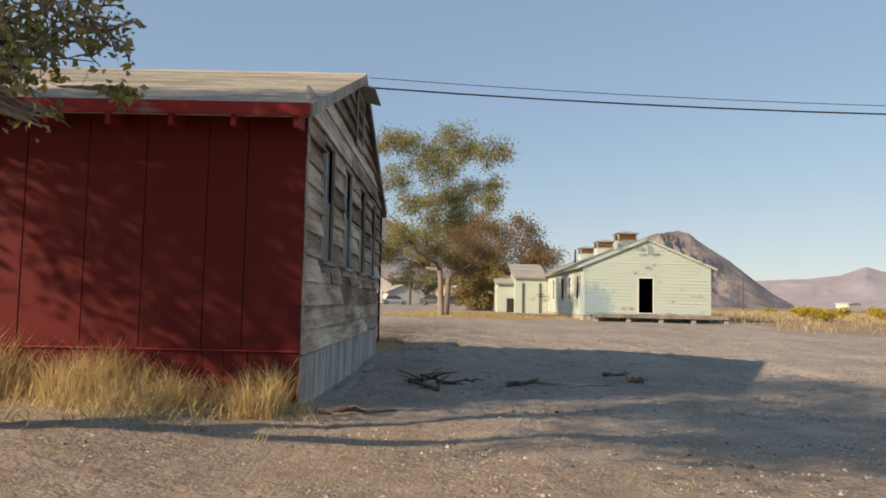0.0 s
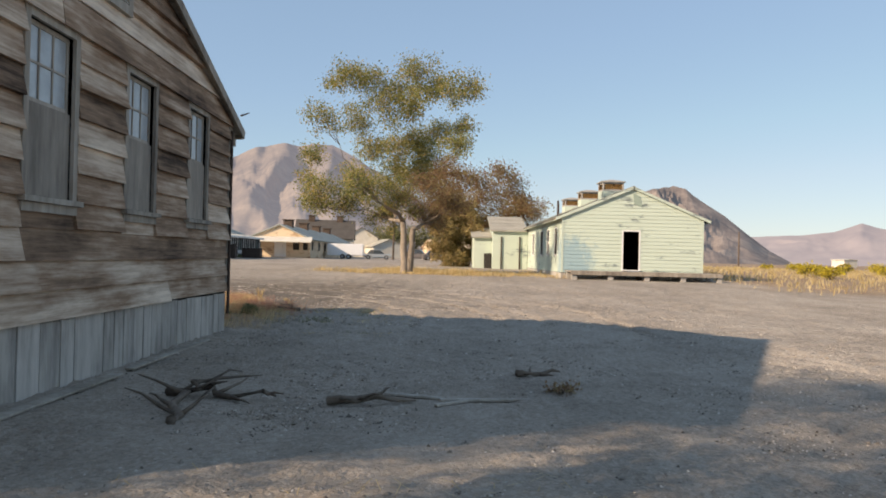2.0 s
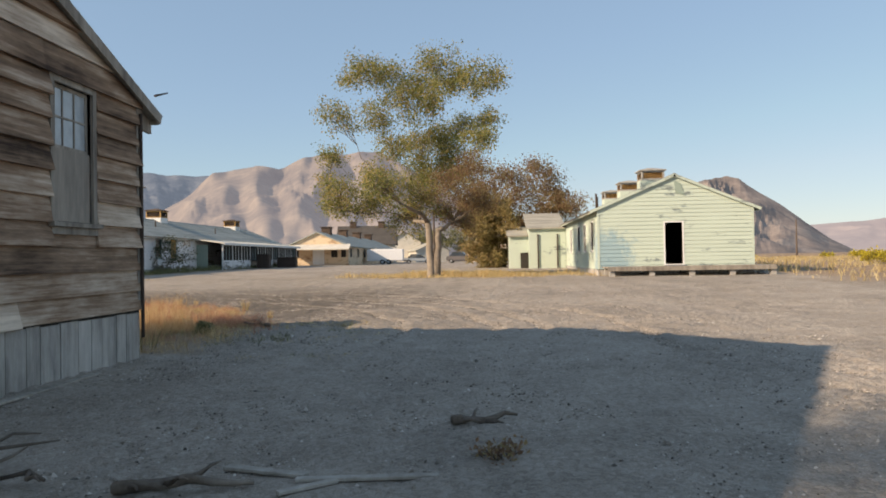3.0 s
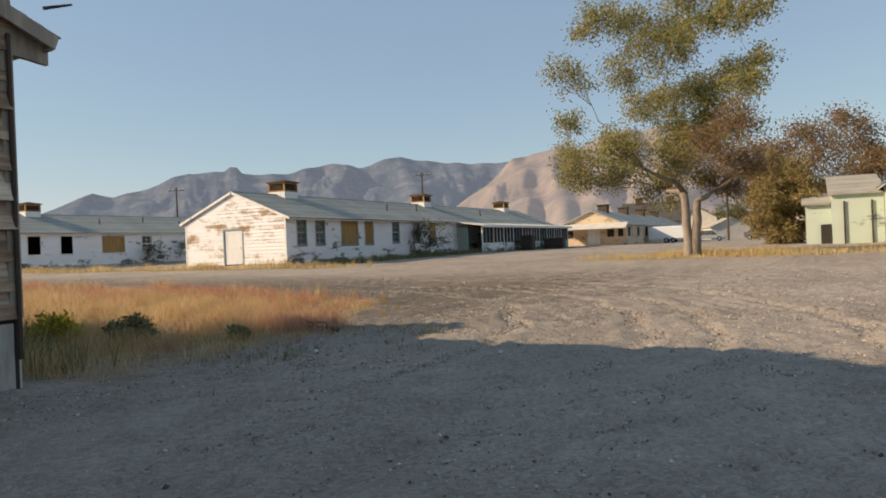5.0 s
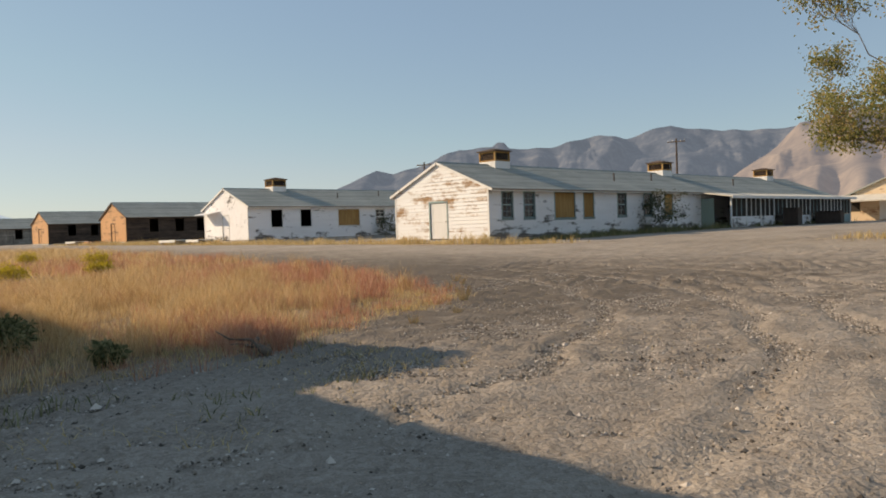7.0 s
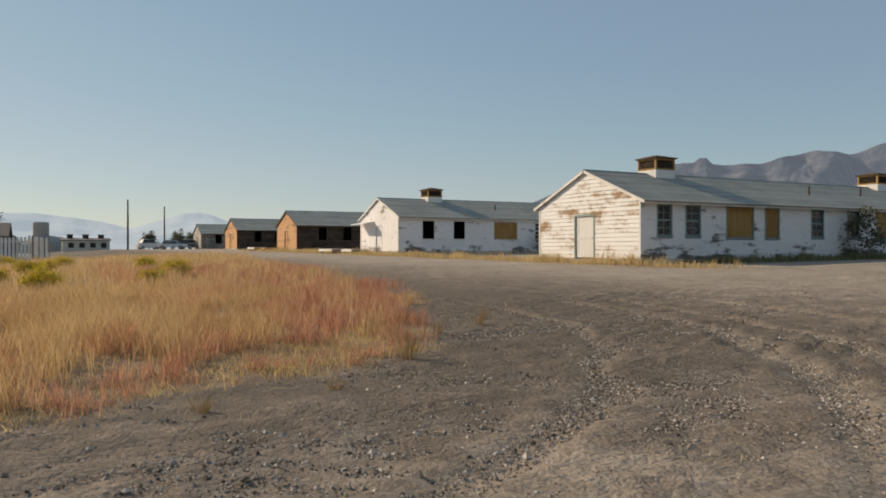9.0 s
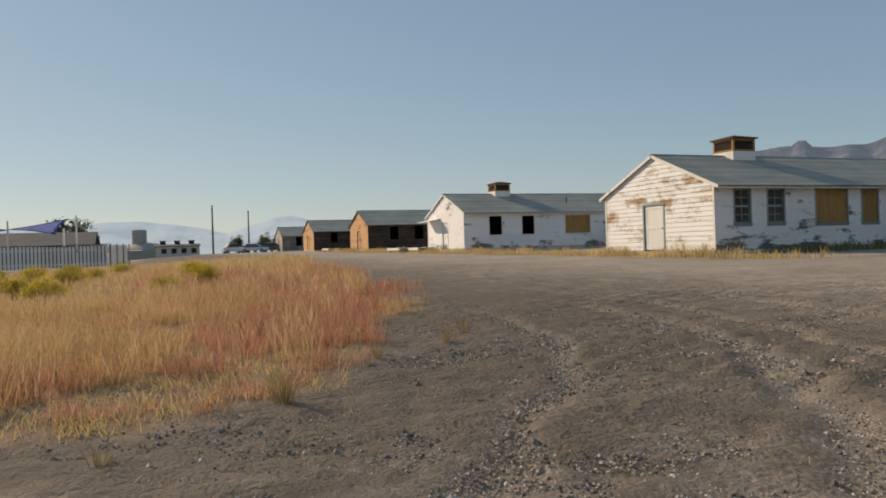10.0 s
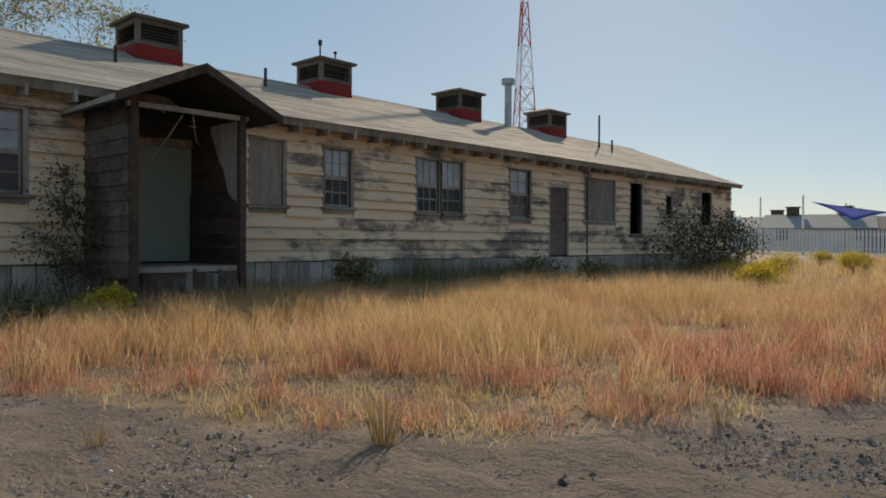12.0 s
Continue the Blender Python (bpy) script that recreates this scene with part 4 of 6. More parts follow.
for sgn in (-1, 1):
    bm = bm_new()
    hexa(bm, [KR(pm, -0.1, 3.14), KR(pm + sgn * 1.2, -0.1, 2.6), KR(pm + sgn * 1.2, 2.0, 2.6), KR(pm, 2.0, 3.14), KR(pm, -0.1, 3.24), KR(pm + sgn * 1.2, -0.1, 2.67), KR(pm + sgn * 1.2, 2.0, 2.67), KR(pm, 2.0, 3.24)])
    part("porch_roof", bm, M_SHINGLE, porch)
    # boards under the slope, near black so the shade there is in their colour
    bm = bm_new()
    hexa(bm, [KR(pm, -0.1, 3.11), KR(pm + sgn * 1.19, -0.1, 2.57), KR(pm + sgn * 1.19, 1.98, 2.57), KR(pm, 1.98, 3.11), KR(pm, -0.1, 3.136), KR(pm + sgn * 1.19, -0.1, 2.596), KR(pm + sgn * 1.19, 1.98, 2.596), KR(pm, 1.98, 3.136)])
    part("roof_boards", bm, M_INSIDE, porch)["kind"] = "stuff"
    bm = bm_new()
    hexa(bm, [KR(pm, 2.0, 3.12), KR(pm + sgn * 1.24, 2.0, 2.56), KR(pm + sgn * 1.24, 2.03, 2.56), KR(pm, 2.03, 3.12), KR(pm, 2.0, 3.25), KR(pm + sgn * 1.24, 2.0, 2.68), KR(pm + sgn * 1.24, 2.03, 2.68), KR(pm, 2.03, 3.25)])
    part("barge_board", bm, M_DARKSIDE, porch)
    # near-black sheet added for the shade in the open gable
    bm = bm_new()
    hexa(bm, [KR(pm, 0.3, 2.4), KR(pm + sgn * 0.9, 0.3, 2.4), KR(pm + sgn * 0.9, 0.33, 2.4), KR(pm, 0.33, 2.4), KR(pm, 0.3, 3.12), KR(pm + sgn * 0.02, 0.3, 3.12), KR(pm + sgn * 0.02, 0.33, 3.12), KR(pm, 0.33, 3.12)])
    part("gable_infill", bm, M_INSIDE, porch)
part("floor", one_box(pu0, 0.0, 0.36, pu1, pd, 0.44, KR), M_GREYWOOD, porch)
part("side_leaf", one_box(3.95, 0.004, 0.46, 4.22, 0.03, 2.32, KR), M_DOORG, porch, "grey-green narrow fixed leaf beside the door")
for a, b in ((pm - 0.1, pm - 0.45), (pm + 0.05, pm + 0.25)):
    bm = bm_new()
    tube(bm, [KR(a, pd, 2.58), KR((a + b) / 2, pd - 0.1, 2.25), KR(b, pd - 0.2, 1.95 if b < a else 2.2)], [0.012, 0.012, 0.01], 5)
    part("hanging_lath", bm, M_GREYWOOD, porch)
for a, z0, t in ((pu0 + 0.15, 0.0, 0.3), (pm, 0.05, -0.2), (pm + 0.4, 0.02, 0.15)):
    bm = bm_new()
    hexa(bm, [KR(a, pd + 0.1, z0 - 0.1), KR(a + 0.25, pd + 0.1 + t, z0 - 0.1), KR(a + 0.25, pd + 0.14 + t, z0 - 0.1), KR(a, pd + 0.14, z0 - 0.1), KR(a + 0.05, pd + 0.0, z0 + 0.36), KR(a + 0.3, pd + t * 0.5, z0 + 0.33), KR(a + 0.3, pd + 0.03 + t * 0.5, z0 + 0.33), KR(a + 0.05, pd + 0.03, z0 + 0.36)])
    part("broken_step_board", bm, M_DARKSIDE, porch)

# more near-black sheets for the porch shade, against the barracks wall
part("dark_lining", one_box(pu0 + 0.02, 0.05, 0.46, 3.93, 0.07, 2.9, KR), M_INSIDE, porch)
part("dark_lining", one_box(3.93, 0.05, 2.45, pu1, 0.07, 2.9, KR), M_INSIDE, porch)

# pipes on the roof
def roof_pipe(u, s, h, r, mat, name, cowl=False):
    zb = KEAVE + KRISE - slope_k * s
    bm = bm_new()
    tube(bm, [(s, u, zb), (s, u, zb + h)], [r, r], 10)
    if cowl:
        tube(bm, [(s, u, zb + h - 0.02), (s, u, zb + h + 0.16)], [r * 1.9, r * 1.9], 10)
    part(name, bm, mat, kb)
roof_pipe(18.7, 0.15, 1.5, 0.12, M_STEEL, "stovepipe", True)
for uu, s, h in ((5.0, 1.7, 0.4), (8.5, 1.3, 0.5), (22.4, 1.4, 1.25), (22.45, 1.9, 0.5)):
    roof_pipe(uu, s, h, 0.035, M_IRON, "vent_pipe")
for uu, s, h in ((11.0, 0.0, 0.5), (11.3, 0.25, 0.2)):
    bm = bm_new()
    zb = KEAVE + KRISE + 0.9
    tube(bm, [(s, uu, zb), (s, uu, zb + h)], [0.02, 0.02], 6)
    tube(bm, [(s, uu, zb + h * 0.7), (s, uu, zb + h * 0.95)], [0.05, 0.05], 8)
    part("vent_finial", bm, M_IRON, kb)
bm = bm_new()
tube(bm, [KR(17.1, 0.05, 0.3), KR(17.1, 0.05, 2.95)], [0.02, 0.02], 6)
part("conduit", bm, M_IRON, kb)


# ---- details of the white barracks: side porch ----
def W(u, o, z):
    return (3.8 + o, u, z)
wp = thing_part("side_porch", wb)
PD = 2.3
bm = bm_new()
hexa(bm, [W(21.5, 0.05, 2.72), W(45.6, 0.05, 2.72), W(45.6, PD + 0.3, 2.33), W(21.5, PD + 0.3, 2.33), W(21.5, 0.05, 2.8), W(45.6, 0.05, 2.8), W(45.6, PD + 0.3, 2.41), W(21.5, PD + 0.3, 2.41)])
part("porch_roof", bm, M_FAR, wp)
part("fascia", one_box(21.5, PD + 0.301, 2.22, 45.6, PD + 0.33, 2.42, W), M_TRIMW, wp)
for k in range(11):
    uu = 22.0 + 2.3 * k
    part("post", one_box(uu, PD - 0.1, 0.0, uu + 0.1, PD, 2.36, W), M_TRIMW, wp)
for k in range(10):
    uu = 22.1 + 2.3 * k
    if k in (3, 6):
        continue
    part("half_wall", one_box(uu, PD - 0.08, 0.0, uu + 2.2, PD - 0.03, 0.95, W), M_WHITE_S if k < 6 else M_TEAL, wp)
# screens in near black: the dark porch interior is put into their colour
for k in range(10):
    uu = 22.1 + 2.3 * k
    part("screen", one_box(uu, PD - 0.068, 0.96, uu + 2.2, PD - 0.06, 2.28, W), M_INSIDE, wp, "torn insect screen, near black for the shade of the porch")
    for j in range(1, 3):
        part("screen_bar", one_box(uu + 0.72 * j, PD - 0.058, 0.96, uu + 0.72 * j + 0.07, PD - 0.03, 2.28, W), M_TRIMW if k % 3 else M_TEAL, wp)
part("porch_floor", one_box(22, 0.04, 0.05, 45, PD, 0.2, W), M_GREYWOOD, wp)
bm = bm_new()
hexa(bm, [W(22.0, 0.04, 0.0), W(22.05, 0.04, 0.0), W(22.05, 1.0, 0.0), W(22.0, 1.0, 0.0), W(22.0, 0.04, 2.3), W(22.05, 0.04, 2.3), W(22.05, 1.0, 2.3), W(22.0, 1.0, 2.3)])
part("end_panel", bm, M_DOORG, wp)
for uu, s in ((13.5, 2.3), (18.5, 2.0), (30, 2.4)):
    bm = bm_new()
    zb = 2.85 + 1.55 - s * 1.55 / 3.8
    tube(bm, [(s, uu, zb), (s, uu, zb + 0.6)], [0.05, 0.05], 6)
    part("vent_pipe", bm, M_IRON, wb)
bm = bm_new()
box(bm, -0.95, -0.9, -0.25, 0.9, -0.04, 0.02)
part("door_step", bm, M_DARKSIDE, wb)
for uu, s in ((9.5, 2.2), (14.5, 1.6), (18, 2.4)):
    bm = bm_new()
    zb = 2.95 + 1.5 - s * 1.5 / 3.8
    tube(bm, [(s, uu, zb), (s, uu, zb + 0.55)], [0.05, 0.05], 6)
    part("vent_pipe", bm, M_IRON, xb)
# hood over the door of the second white barracks
bm = bm_new()
hexa(bm, [(-3.6, -1.0, 2.45), (-0.9, -1.0, 2.45), (-0.9, -0.04, 2.62), (-3.6, -0.04, 2.62), (-3.6, -1.0, 2.5), (-0.9, -1.0, 2.5), (-0.9, -0.04, 2.68), (-3.6, -0.04, 2.68)])
part("door_hood", bm, M_WHITE_S, xb)


# ---- decks and platforms before the barracks ----
def deck(x, y, w, d, h, mat, label, boards=6):
    t = thing("wooden_platform", label, "platform", pose(x, y, gz(x, y)), "platforms")
    n = boards
    for k in range(n):
        part("plank", one_box(-w / 2, -d / 2 + d * k / n + 0.006, h - 0.06, w / 2, -d / 2 + d * (k + 1) / n - 0.006, h), mat, t)
    part("edge_beam", one_box(-w / 2, -d / 2 - 0.04, h - 0.2, w / 2, -d / 2, h - 0.005), mat, t)
    k = max(2, int(w / 1.9) + 1)
    for j in range(k):
        xx = -w / 2 + 0.1 + (w - 0.35) * j / (k - 1)
        part("block", one_box(xx, -d / 2 + 0.06, -0.3, xx + 0.25, -d / 2 + 0.3, h - 0.21), M_CONCRETE, t)
        part("block", one_box(xx, d / 2 - 0.3, -0.3, xx + 0.25, d / 2 - 0.06, h - 0.07), M_CONCRETE, t)
    return t
deck(12.4, 43.9, 7.9, 1.9, 0.46, M_GREYWOOD, "low grey weathered plank deck before the mint barracks")
deck(-53.6, 43.9, 2.3, 1.4, 0.42, M_TRIMW, "low white wooden platform by the barracks door", 4)
deck(-58.0, 43.6, 3.4, 1.4, 0.42, M_TRIMW, "low white wooden platform beside the barracks", 4)
deck(-79.6, 43.8, 2.3, 1.4, 0.4, M_ORANGE, "low brown wooden platform by the barracks door", 4)
deck(-85.0, 43.6, 3.4, 1.4, 0.4, M_TRIMW, "low pale wooden platform beside the barracks", 4)

GF = lambda u, o, z: (u, -o, z)
bm = bm_new()
hexa(bm, [GF(0.05, 0.03, 4.1), GF(0.5, 0.03, 3.95), GF(0.5, 0.05, 3.95), GF(0.05, 0.05, 4.1), GF(-0.02, 0.03, 4.72), GF(0.32, 0.03, 4.55), GF(0.32, 0.05, 4.55), GF(-0.02, 0.05, 4.72)])
part("loft_vent", bm, M_DOORG, ga, "grey-green loft vent under the ridge")

# annexe of the mint barracks
an = thing("annexe", "pale mint shed built against the mint barracks", "building", pose(0, 0, 0.05))
def shed(x0, x1, y0, y1, h0, h1, mat):
    bm = bm_new()
    hexa(bm, [(x0, y0, -0.3), (x1, y0, -0.3), (x1, y1, -0.3), (x0, y1, -0.3), (x0, y0, h0), (x1, y0, h0), (x1, y1, h1), (x0, y1, h1)])
    part("wall", bm, mat, an)
    bm = bm_new()
    hexa(bm, [(x0 - 0.2, y0 - 0.25, h0 - 0.02), (x1, y0 - 0.25, h0 - 0.02), (x1, y1, h1 + 0.002), (x0 - 0.2, y1, h1 + 0.002), (x0 - 0.2, y0 - 0.25, h0 + 0.08), (x1, y0 - 0.25, h0 + 0.08), (x1, y1, h1 + 0.1), (x0 - 0.2, y1, h1 + 0.1)])
    part("roof", bm, M_SHINGLE, an)
shed(5.6, 8.25, 61.0, 66.0, 3.0, 4.3, M_MINT)
shed(4.2, 5.59, 62.0, 66.0, 2.5, 3.3, M_MINT)
for xx in (6.2, 7.6):
    part("pipe", one_box(xx, 60.9, 0.0, xx + 0.09, 60.98, 2.6), M_IRON, an)
# the wall is not cut; a near-black block gives the opening's shade
part("opening", one_box(5.0, 61.8, -0.1, 5.56, 61.99, 1.3), M_INSIDE, an, "low opening, its shade drawn as a near-black block")
for j, xx in enumerate((10.2, 10.7)):
    bm = bm_new()
    tube(bm, [(xx - 12.15, 14 + j * 3, 4.2), (xx - 12.15, 14 + j * 3, 5.3)], [0.07, 0.07], 8)
    part("flue", bm, M_IRON, ga)


# ---- trees ----
def bent(rng, a, b, n, amount):
    """A wavering line from a to b."""
    a, b = Vector(a), Vector(b)
    ln = (b - a).length
    pts = []
    for k in range(n + 1):
        f = k / n
        p = a.lerp(b, f)
        w = math.sin(math.pi * f) * amount * ln
        pts.append(p + Vector((rng.uniform(-1, 1), rng.uniform(-1, 1), rng.uniform(-0.5, 1.0))) * w)
    return pts


def leaf_mesh(name, spots, size, rng, droop=0.3):
    """Many small folded leaves; spots: (place, spread, count)."""
    verts, faces = [], []
    for c, r, n in spots:
        for _ in range(n):
            d = Vector((rng.gauss(0, 1), rng.gauss(0, 1), rng.gauss(0, 0.8)))
            p = Vector(c) + d * r * 0.5
            s = size * rng.uniform(0.6, 1.35)
            a = Vector((rng.uniform(-1, 1), rng.uniform(-1, 1), rng.uniform(-1, 0.6) - droop)).normalized()
            b = a.orthogonal().normalized()
            b.rotate(Matrix.Rotation(rng.uniform(0, 6.28), 3, a))
            t = a.cross(b) * s * 0.18
            i = len(verts)
            verts += [p, p + a * s * 0.5 + b * s * 0.3 + t, p + a * s, p + a * s * 0.5 - b * s * 0.3 + t]
            faces += [(i, i + 1, i + 2), (i, i + 2, i + 3)]
    me = bpy.data.meshes.new(name)
    me.from_pydata([tuple(v) for v in verts], [], faces)
    return me


def tree(label, x, y, clumps, trunk_r, fork, leaf, leaf_mat, seed, leaves=26, twigs=7, stems=2, bare=0.0, name="tree", spread=0.42, limb=0.022, dry=None):
    """clumps: (east, north, up, radius) from the foot. A limb runs to each, with twigs and leaves about its end."""
    rng = random.Random(seed)
    t = thing(name, label, "tree", pose(x, y, gz(x, y)))
    bm = bm_new()
    forks = []
    for s in range(stems):
        a = rng.uniform(0, 6.28)
        top = Vector((math.cos(a) * 0.3 * (stems > 1), math.sin(a) * 0.3 * (stems > 1), fork * rng.uniform(0.9, 1.3)))
        pts = bent(rng, (0.12 * math.cos(a) * (stems > 1), 0.1 * math.sin(a), -0.25), top, 6, 0.015)
        tube(bm, pts, [trunk_r * (1.45 if k == 0 else 1.15 - 0.06 * k) / (1 if stems == 1 else 1.3) for k in range(7)], 10)
        forks.append((top, trunk_r * 0.78 / (1 if stems == 1 else 1.3)))
    spots, dry_spots = [], []
    nodes = [(f, r) for f, r in forks]
    for cx, cy, cz, cr in sorted(clumps, key=lambda c: c[2]):
        c = Vector((cx, cy, cz))
        into, few = (dry_spots, bare + 0.2) if dry and dry(cx, cz) else (spots, bare)
        base, br = min(nodes, key=lambda q: (q[0] - c).length + 0.9 * max(0, q[0].z - c.z + 0.8) + 0.25 * (q[0] - forks[0][0]).length)
        n = 6
        pts = bent(rng, base, c, n, 0.07)
        r0 = min(br * 0.85, 0.02 + limb * (c - base).length + 0.03 * trunk_r / 0.3)
        tube(bm, pts, [r0 * (1 - 0.72 * k / n) for k in range(n + 1)], 7)
        for k in (2, 4):
            nodes.append((pts[k], r0 * (1 - 0.72 * k / n)))
        for k in range(twigs):
            f = rng.choice(pts[3:])
            d = Vector((rng.gauss(0, 1), rng.gauss(0, 1), rng.gauss(0.15, 0.75))).normalized() * cr * rng.uniform(0.55, 1.15)
            e = c + d
            tw = bent(rng, f, e, 4, 0.1)
            tube(bm, tw, [max(0.008, r0 * 0.28) * (1 - 0.2 * j) for j in range(5)], 5)
            for j in range(2):
                g = tw[2 + j] + Vector((rng.gauss(0, 1), rng.gauss(0, 1), rng.gauss(0, 0.7))) * cr * 0.35
                tube(bm, bent(rng, tw[1 + j], g, 2, 0.1), [0.012, 0.009, 0.005], 4)
                if rng.random() > few:
                    into.append((g, cr * spread, max(3, int(leaves * min(1.0, cr) ** 3.0))))
            if rng.random() > few:
                into.append((e, cr * spread, max(3, int(leaves * min(1.0, cr) ** 3.0))))
    part("trunk", bm, M_BARK, t, "grey-brown bark, forked", True)
    me = leaf_mesh("crown", spots, leaf, rng)
    me.materials.append(leaf_mat)
    crown = new("crown", me)
    crown.parent = t
    if dry_spots:
        me = leaf_mesh("dry_crown", dry_spots, leaf * 0.9, rng)
        me.materials.append(M_LEAFBROWN)
        withered = new("dry_crown", me)
        withered.parent = t
        withered["label"] = "withered brown leaves"
    return t


S = 0.0312
def crown_of(marks, foot, scale, seed, deep):
    rng = random.Random(seed)
    return [((px - foot[0]) * scale, rng.uniform(-deep, deep), (foot[1] - py) * scale, r * scale) for px, py, r in marks]


MAIN = ((606, 128, 30), (640, 118, 28), (735, 112, 40), (700, 128, 26), (772, 128, 30), (812, 150, 34), (572, 205, 26), (612, 178, 30), (668, 178, 38), (722, 180, 34), (772, 190, 34), (815, 205, 24),
        (640, 232, 30), (700, 240, 34), (752, 250, 34), (800, 248, 28), (538, 255, 24), (514, 292, 18), (560, 325, 38), (600, 345, 34), (540, 348, 24), (640, 318, 28), (662, 365, 32), (700, 330, 34), (752, 320, 36), (795, 300, 30), (770, 368, 30), (812, 345, 26), (735, 225, 30), (680, 285, 34), (730, 290, 34), (775, 280, 30), (620, 285, 26), (735, 355, 32), (790, 335, 28))
tree("large autumn cottonwood with thin olive-gold crown on straw", -0.2, 46.5, crown_of(MAIN, (720, 470), S, 3, 3.4), 0.26, 2.6, 0.115, M_LEAF, 11, 60, 17, 2, 0.2, spread=0.5, limb=0.046, dry=lambda x, z: z < 5.4 and x > -0.6)
BACK = ((780, 345, 26), (800, 372, 26), (772, 378, 22), (842, 388, 28), (868, 398, 26), (792, 402, 24), (942, 368, 18), (945, 388, 14), (800, 330, 22), (830, 312, 24), (862, 318, 26), (885, 305, 22), (905, 330, 24), (925, 352, 20), (850, 350, 28), (885, 360, 28), (820, 368, 26), (930, 375, 18), (905, 380, 22))
tree("brown half-bare tree behind the sheds", 5.0, 70.0, crown_of(BACK, (850, 470), 0.049, 5, 2.5), 0.25, 2.0, 0.17, M_LEAFBROWN, 13, 40, 11, spread=0.75)
BUSH = ((790, 372, 16), (815, 362, 18), (836, 376, 18), (850, 396, 16), (852, 416, 14), (783, 412, 14), (783, 440, 14), (795, 395, 18), (812, 385, 18), (828, 400, 18), (800, 420, 20), (820, 425, 22), (840, 425, 18), (798, 448, 18), (818, 450, 22), (838, 452, 18), (815, 468, 20), (835, 470, 14))
tree("dense brown-green thicket beside the dry grass", 2.6, 66.0, crown_of(BUSH, (816, 478), 0.047, 6, 1.5), 0.15, 0.6, 0.18, M_THICKET, 14, 60, 10, name="thicket")

# the tree beside the red wall, whose crown shades the yard
SHADE = [(-1.4, -2.2, 5.5, 0.9), (-0.4, -3.1, 5.5, 0.9), (-0.1, -1.3, 5.5, 0.9), (0.9, -0.5, 5.5, 0.9), (1.3, -1.5, 5.5, 0.9), (1.0, -2.8, 5.2, 0.9), (-1.1, -1.1, 5.6, 0.8), (0.5, -2.6, 5.8, 1.3), (2.2, -2.0, 5.6, 1.2), (-0.6, -3.2, 6.2, 1.2), (1.4, -1.2, 6.4, 1.2), (-2.6, 0.5, 7.7, 1.2), (-4.2, 0.4, 7.9, 1.2), (-1.0, 0.6, 7.6, 1.1), (0.3, -1.2, 5.6, 1.4), (1.9, -0.4, 5.0, 1.2), (-2.6, 0.2, 5.2, 1.3), (-0.6, 0.6, 6.4, 1.4), (1.6, 1.6, 5.6, 1.2), (-1.6, 2.2, 5.4, 1.2), (0.4, 2.6, 4.6, 1.1), (2.6, 1.0, 4.2, 0.9),
         (3.58, 2.37, 3.1, 0.4), (3.89, 2.32, 3.06, 0.42), (3.97, 2.7, 3.23, 0.38), (4.15, 2.68, 3.06, 0.28), (3.84, 2.63, 2.95, 0.36), (3.67, 2.31, 2.79, 0.4), (3.77, 2.02, 2.35, 0.3), (3.67, 2.19, 2.56, 0.35), (3.62, 2.63, 3.34, 0.4), (3.88, 2.77, 3.42, 0.35), (4.17, 2.91, 2.59, 0.12), (3.76, 2.25, 2.24, 0.2), (3.42, 2.03, 2.88, 0.6), (3.39, 2.01, 2.46, 0.5),
         (-1.5, 1.5, 3.8, 1.2), (-2.8, 1.4, 4.6, 1.3), (-3.6, 0.6, 5.8, 1.3), (-4.5, 0.0, 6.4, 1.3), (-2.6, 0.8, 6.2, 1.2), (-0.5, 1.8, 5.2, 1.0)]
tree("old cottonwood with olive leaves beside the red wall", -6.9, 3.1, SHADE, 0.3, 2.0, 0.085, M_LEAF, 17, 62, 9, bare=0.28, spread=0.36)
FAR = [(-2, 0, 5.5, 1.8), (0, 0, 6.6, 2.0), (2.2, 0, 5.6, 1.8), (-1, 1, 4.2, 1.8), (1.2, -1, 4.2, 1.8)]


# ---- grass and weeds ----
def blades(name, label, places, height, width, lean, material, seed, per=1, spread=0.05, segments=2):
    """Bent blades of grass at the places given; one joined object."""
    rng = np.random.default_rng(seed)
    xy = np.repeat(np.asarray(places)[:, :2], per, 0)
    h0 = np.repeat(np.asarray(places)[:, 2], per)
    n = len(xy)
    xy = xy + rng.normal(0, spread, (n, 2))
    z = ground_z(xy[:, 0], xy[:, 1]) - 0.02
    h = h0 * height * rng.uniform(0.5, 1.25, n)
    a = rng.uniform(0, 2 * np.pi, n)
    side = np.stack([np.cos(a), np.sin(a)], 1) * (width * rng.uniform(0.6, 1.4, n))[:, None]
    b = rng.uniform(0, 2 * np.pi, n)
    out = np.stack([np.cos(b), np.sin(b)], 1) * (h * lean * rng.uniform(0.2, 1.0, n))[:, None]
    v = np.zeros((n, 5, 3))
    v[:, 0, :2], v[:, 1, :2] = xy - side, xy + side
    v[:, 0, 2] = v[:, 1, 2] = z
    v[:, 2, :2], v[:, 3, :2] = xy + out * 0.35 - side * 0.8, xy + out * 0.35 + side * 0.8
    v[:, 2, 2] = v[:, 3, 2] = z + h * 0.6
    v[:, 4, :2], v[:, 4, 2] = xy + out, z + h
    i = np.arange(n)[:, None] * 5
    quads, tris = i + np.array([0, 1, 3, 2]), i + np.array([2, 3, 4])
    me = bpy.data.meshes.new(name)
    me.from_pydata(v.reshape(-1, 3).tolist(), [], quads.tolist() + tris.tolist())
    me.materials.append(material)
    return tagged(new(name, me), label, "grass", kind="stuff")


